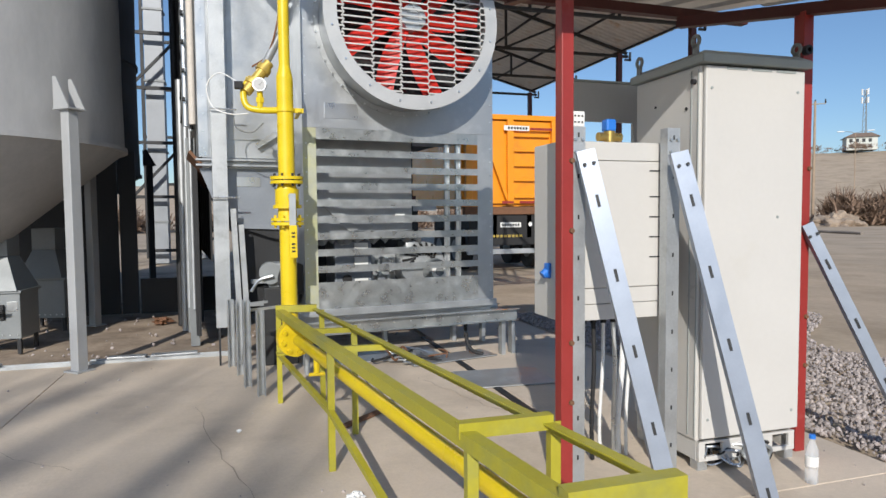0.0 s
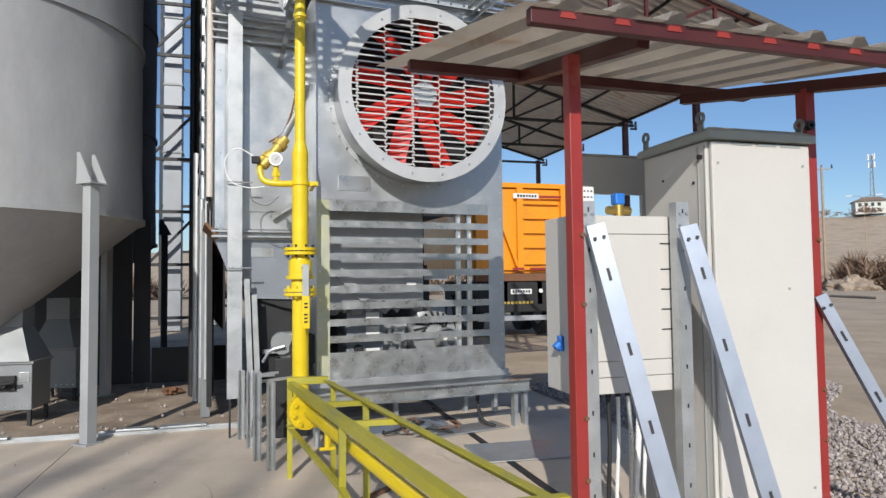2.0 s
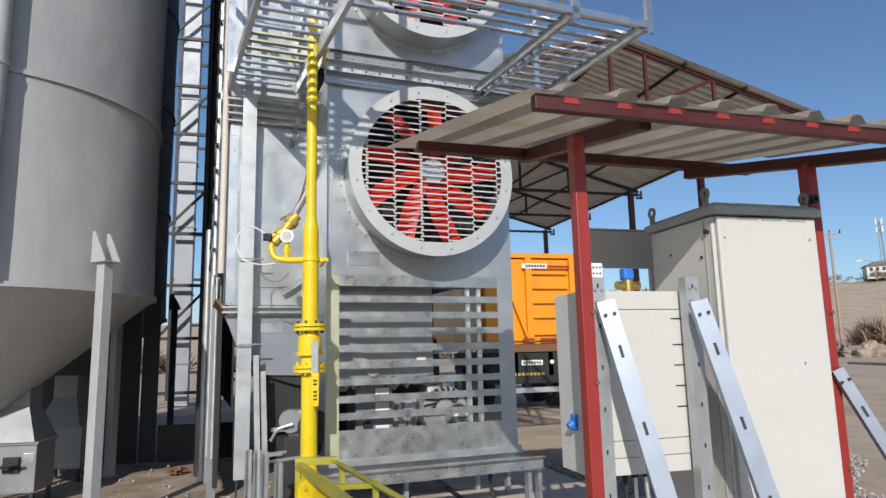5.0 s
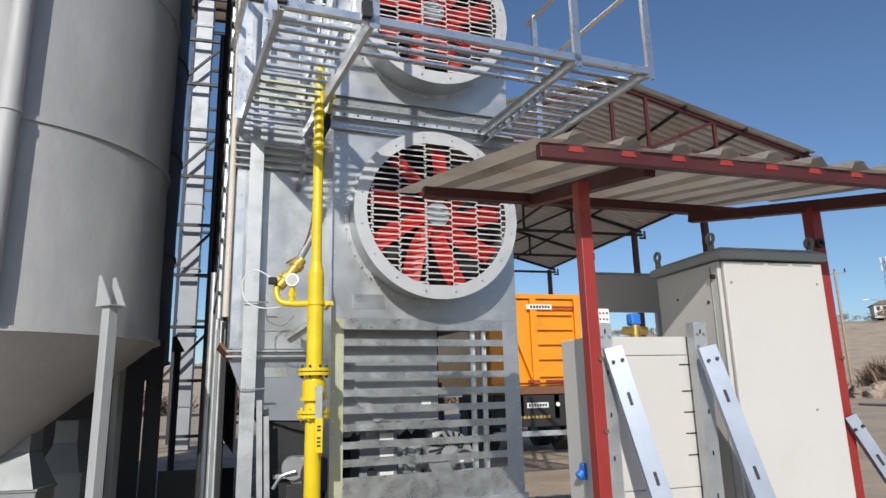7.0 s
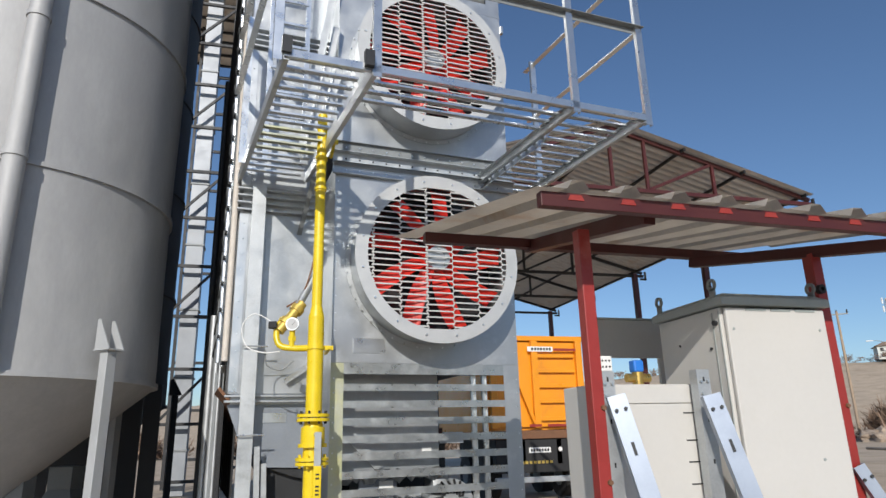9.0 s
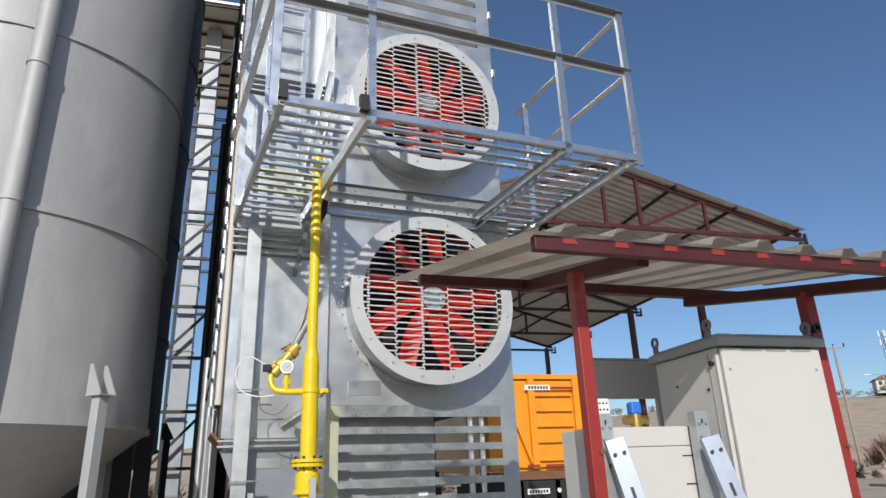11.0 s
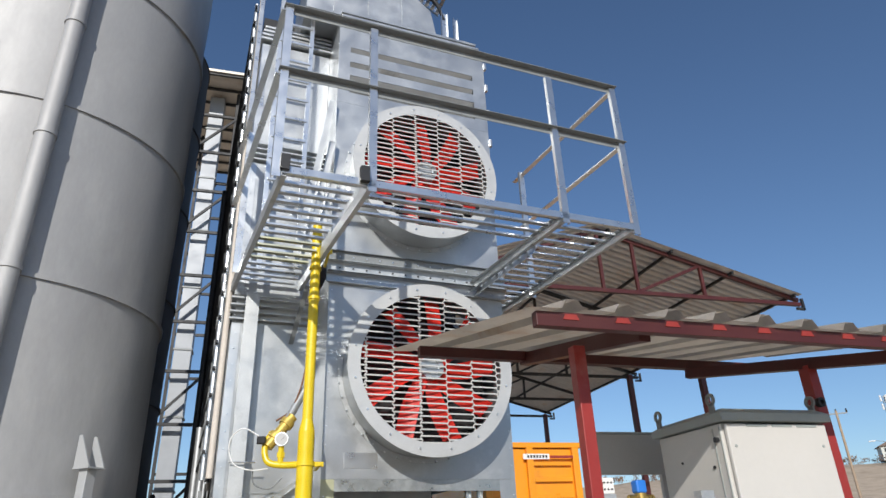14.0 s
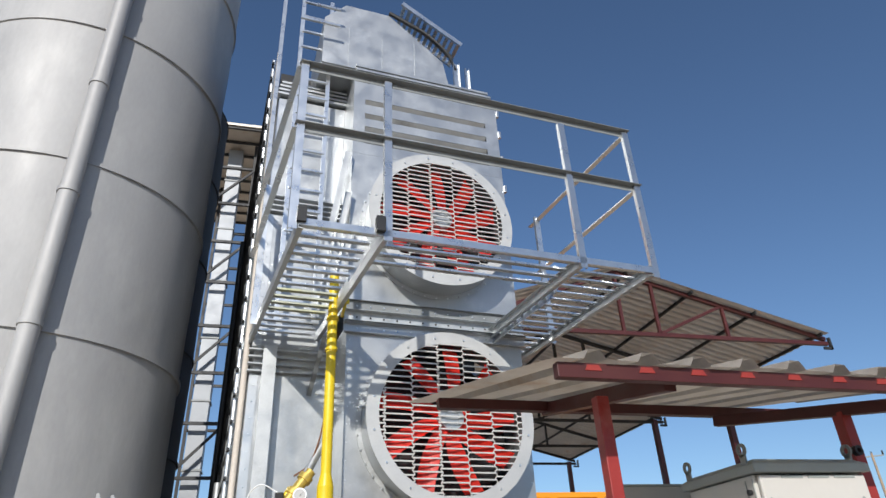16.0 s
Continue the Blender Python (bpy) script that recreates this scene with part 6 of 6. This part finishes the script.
bm = B()
tube(bm, [(34.86, 28.1, 0.03), (35.4, 29.7, 0.05), (35.9, 31.2, 0.03), (36.37, 32.64, 0.04)], 0.09, 10)
solid("fallen_pole", bm, BARK, "dark wooden pole lying on the bare earth", "pole", smooth=True)

# ---- distance ----
def brush(name, cx, cy, along, length, depth, h, count, seed, label, base_z=0.0, thick=3.0):
    """Bare thorny scrub: many thin twigs in clumps."""
    r = random.Random(seed)
    a = Vector(along[:2]).normalized()
    s = Vector((-a.y, a.x))
    verts, faces = [], []
    clumps = [(r.uniform(-0.5, 0.5) * length, r.uniform(-0.5, 0.5) * depth, r.uniform(0.45, 1.0)) for _ in range(int(length * 1.6))]
    for _ in range(count):
        u, v, k = r.choice(clumps)
        p = Vector((cx, cy)) + a * (u + r.gauss(0, 0.45)) + s * (v + r.gauss(0, 0.45))
        z0 = base_z + r.uniform(0, 0.6) * h * k
        d = Vector((r.gauss(0, 0.6), r.gauss(0, 0.6), r.uniform(0.3, 1.0))).normalized() * r.uniform(0.35, 0.9) * h * k * 0.55
        w = r.uniform(0.012, 0.05) * thick
        o = len(verts)
        side = Vector((r.gauss(0, 1), r.gauss(0, 1), 0)).normalized() * w
        verts += [(p.x - side.x, p.y - side.y, z0), (p.x + side.x, p.y + side.y, z0), (p.x + d.x, p.y + d.y, z0 + d.z)]
        faces.append((o, o + 1, o + 2))
    me = bpy.data.meshes.new(name)
    me.from_pydata(verts, [], faces)
    me.materials.append(BRUSH)
    return tagged(new(name, me), label, "brush", kind="stuff")


brush("brush", 56, 47, (-0.68, 0.74, 0), 70, 5, 4.4, 30000, 2, "bare brown scrub along the yard edge")
brush("hill_scrub", 120, 108, (-0.68, 0.74, 0), 110, 14, 2.2, 7000, 6, "dark bare bushes on the hill crest", 14.0)
brush("rear_scrub", -4, 60, (1, 0, 0), 60, 6, 3.0, 12000, 8, "bare brown scrub behind the yard")
bank = B()
bmesh.ops.create_icosphere(bank, subdivisions=4, radius=1)
for v in bank.verts:
    k = 1 + 0.35 * noise.noise(v.co * 2.1) + 0.15 * noise.noise(v.co * 6)
    v.co = Vector((v.co.x * 3.4 * k, v.co.y * 2.2 * k, max(0, v.co.z) * 1.25 * k))
solid("rubble_mound", bank, DIRT, "grey mound of rubble and earth", "rubble", pose(53, 46, -0.05, 0, 0, 40), smooth=True)


def house(x, y, z, w, d, h, yaw, wall, label):
    m = pose(x, y, z, 0, 0, yaw)
    hh = thing("house", label, "house", m, group="far houses")
    bm = B()
    box(bm, -w / 2, w / 2, -d / 2, d / 2, 0, h)
    part("wall", bm, wall, hh)
    bm = B()
    sheet(bm, [(-w / 2 - 0.5, h), (w / 2 + 0.5, h), (w / 2 - 1.2, h + 0.8), (-w / 2 + 1.2, h + 0.8)], -d / 2 - 0.4, d / 2 + 0.4)
    part("roof", bm, ROOF_HOUSE, hh)
    for i in range(4):
        for j in range(2):
            bm = B()
            box(bm, -w / 2 + 0.5 + i * (w - 1) / 4, -w / 2 + 1.1 + i * (w - 1) / 4, -d / 2 - 0.03, -d / 2 - 0.004, h * (0.15 + 0.45 * j), h * (0.42 + 0.45 * j))
            part("window", bm, STEEL_DARK, hh)
    return hh


house(126.5, 105.5, 14.2, 5.6, 5, 2.7, -40, WALL_PALE, "pale two-storey house on the hill")
house(131.5, 100, 14.1, 4.5, 5, 1.6, -40, WALL_PALE, "low pale house on the hill")
house(114, 119, 14.0, 4, 4, 1.3, -35, WALL_PALE, "low pale building among bushes")


def pole(x, y, z, h, r, arms, label):
    p = thing("utility_pole", label, "pole", pose(x, y, z, 0, 0, -42), group="utility poles")
    bm = B()
    cyl(bm, (0, 0, -0.3), (0, 0, h), r, r * 0.65, 12)
    part("shaft", bm, POLE_WOOD, p, smooth=True)
    if arms:
        bm = B()
        box(bm, -0.95, 0.95, -0.05, 0.05, h - 0.35, h - 0.23)
        part("cross_arm", bm, STEEL_GREY, p)
        for k in (-0.9, 0.0, 0.9):
            bm = B()
            cyl(bm, (k, 0, h - 0.23), (k, 0, h + 0.15), 0.09, 0.06, 10)
            part("insulator", bm, BLACK, p)
    return p


pole(55.4, 50.7, 0, 12.4, 0.16, True, "wooden power pole with three insulators")
lp_ = pole(80, 67, 3.0, 9.0, 0.06, False, "thin grey lamp pole with two lamp heads")
for sx in (-1, 1):
    bm = B()
    tube(bm, [(0, 0, 8.9), (sx * 0.8, 0, 9.15), (sx * 1.5, 0, 9.2)], 0.035, 6)
    la = part("arm", bm, STEEL_GREY, lp_)
    bm = B()
    box(bm, sx * 1.75 - 0.4, sx * 1.75 + 0.4, -0.15, 0.15, 9.14, 9.26, 0.03)
    part("lamp_head", bm, PLASTIC_WHITE, la)
ms = thing("lattice_mast", "thin lattice telecom mast on the hill", "mast", pose(181.3, 150, 15))
for k in range(3):
    bm = B()
    a = k * 2.094
    tube(bm, [(0.9 * math.cos(a), 0.9 * math.sin(a), 0), (0.35 * math.cos(a), 0.35 * math.sin(a), 23)], 0.09, 6)
    part("mast_leg", bm, STEEL_GREY, ms)
for k in range(12):
    bm = B()
    w = 0.9 - 0.045 * k
    bar(bm, (-w, 0, 1.9 * k), (w, 0, 1.9 * k + 1.9), 0.08)
    part("lattice_bar", bm, STEEL_GREY, ms)
for z in (19, 21.5):
    for k in range(3):
        a = k * 2.094 + 0.5
        bm = B()
        box(bm, 0.9 * math.cos(a) - 0.2, 0.9 * math.cos(a) + 0.2, 0.9 * math.sin(a) - 0.15, 0.9 * math.sin(a) + 0.15, z, z + 1.8)
        part("antenna", bm, PLASTIC_WHITE, ms)
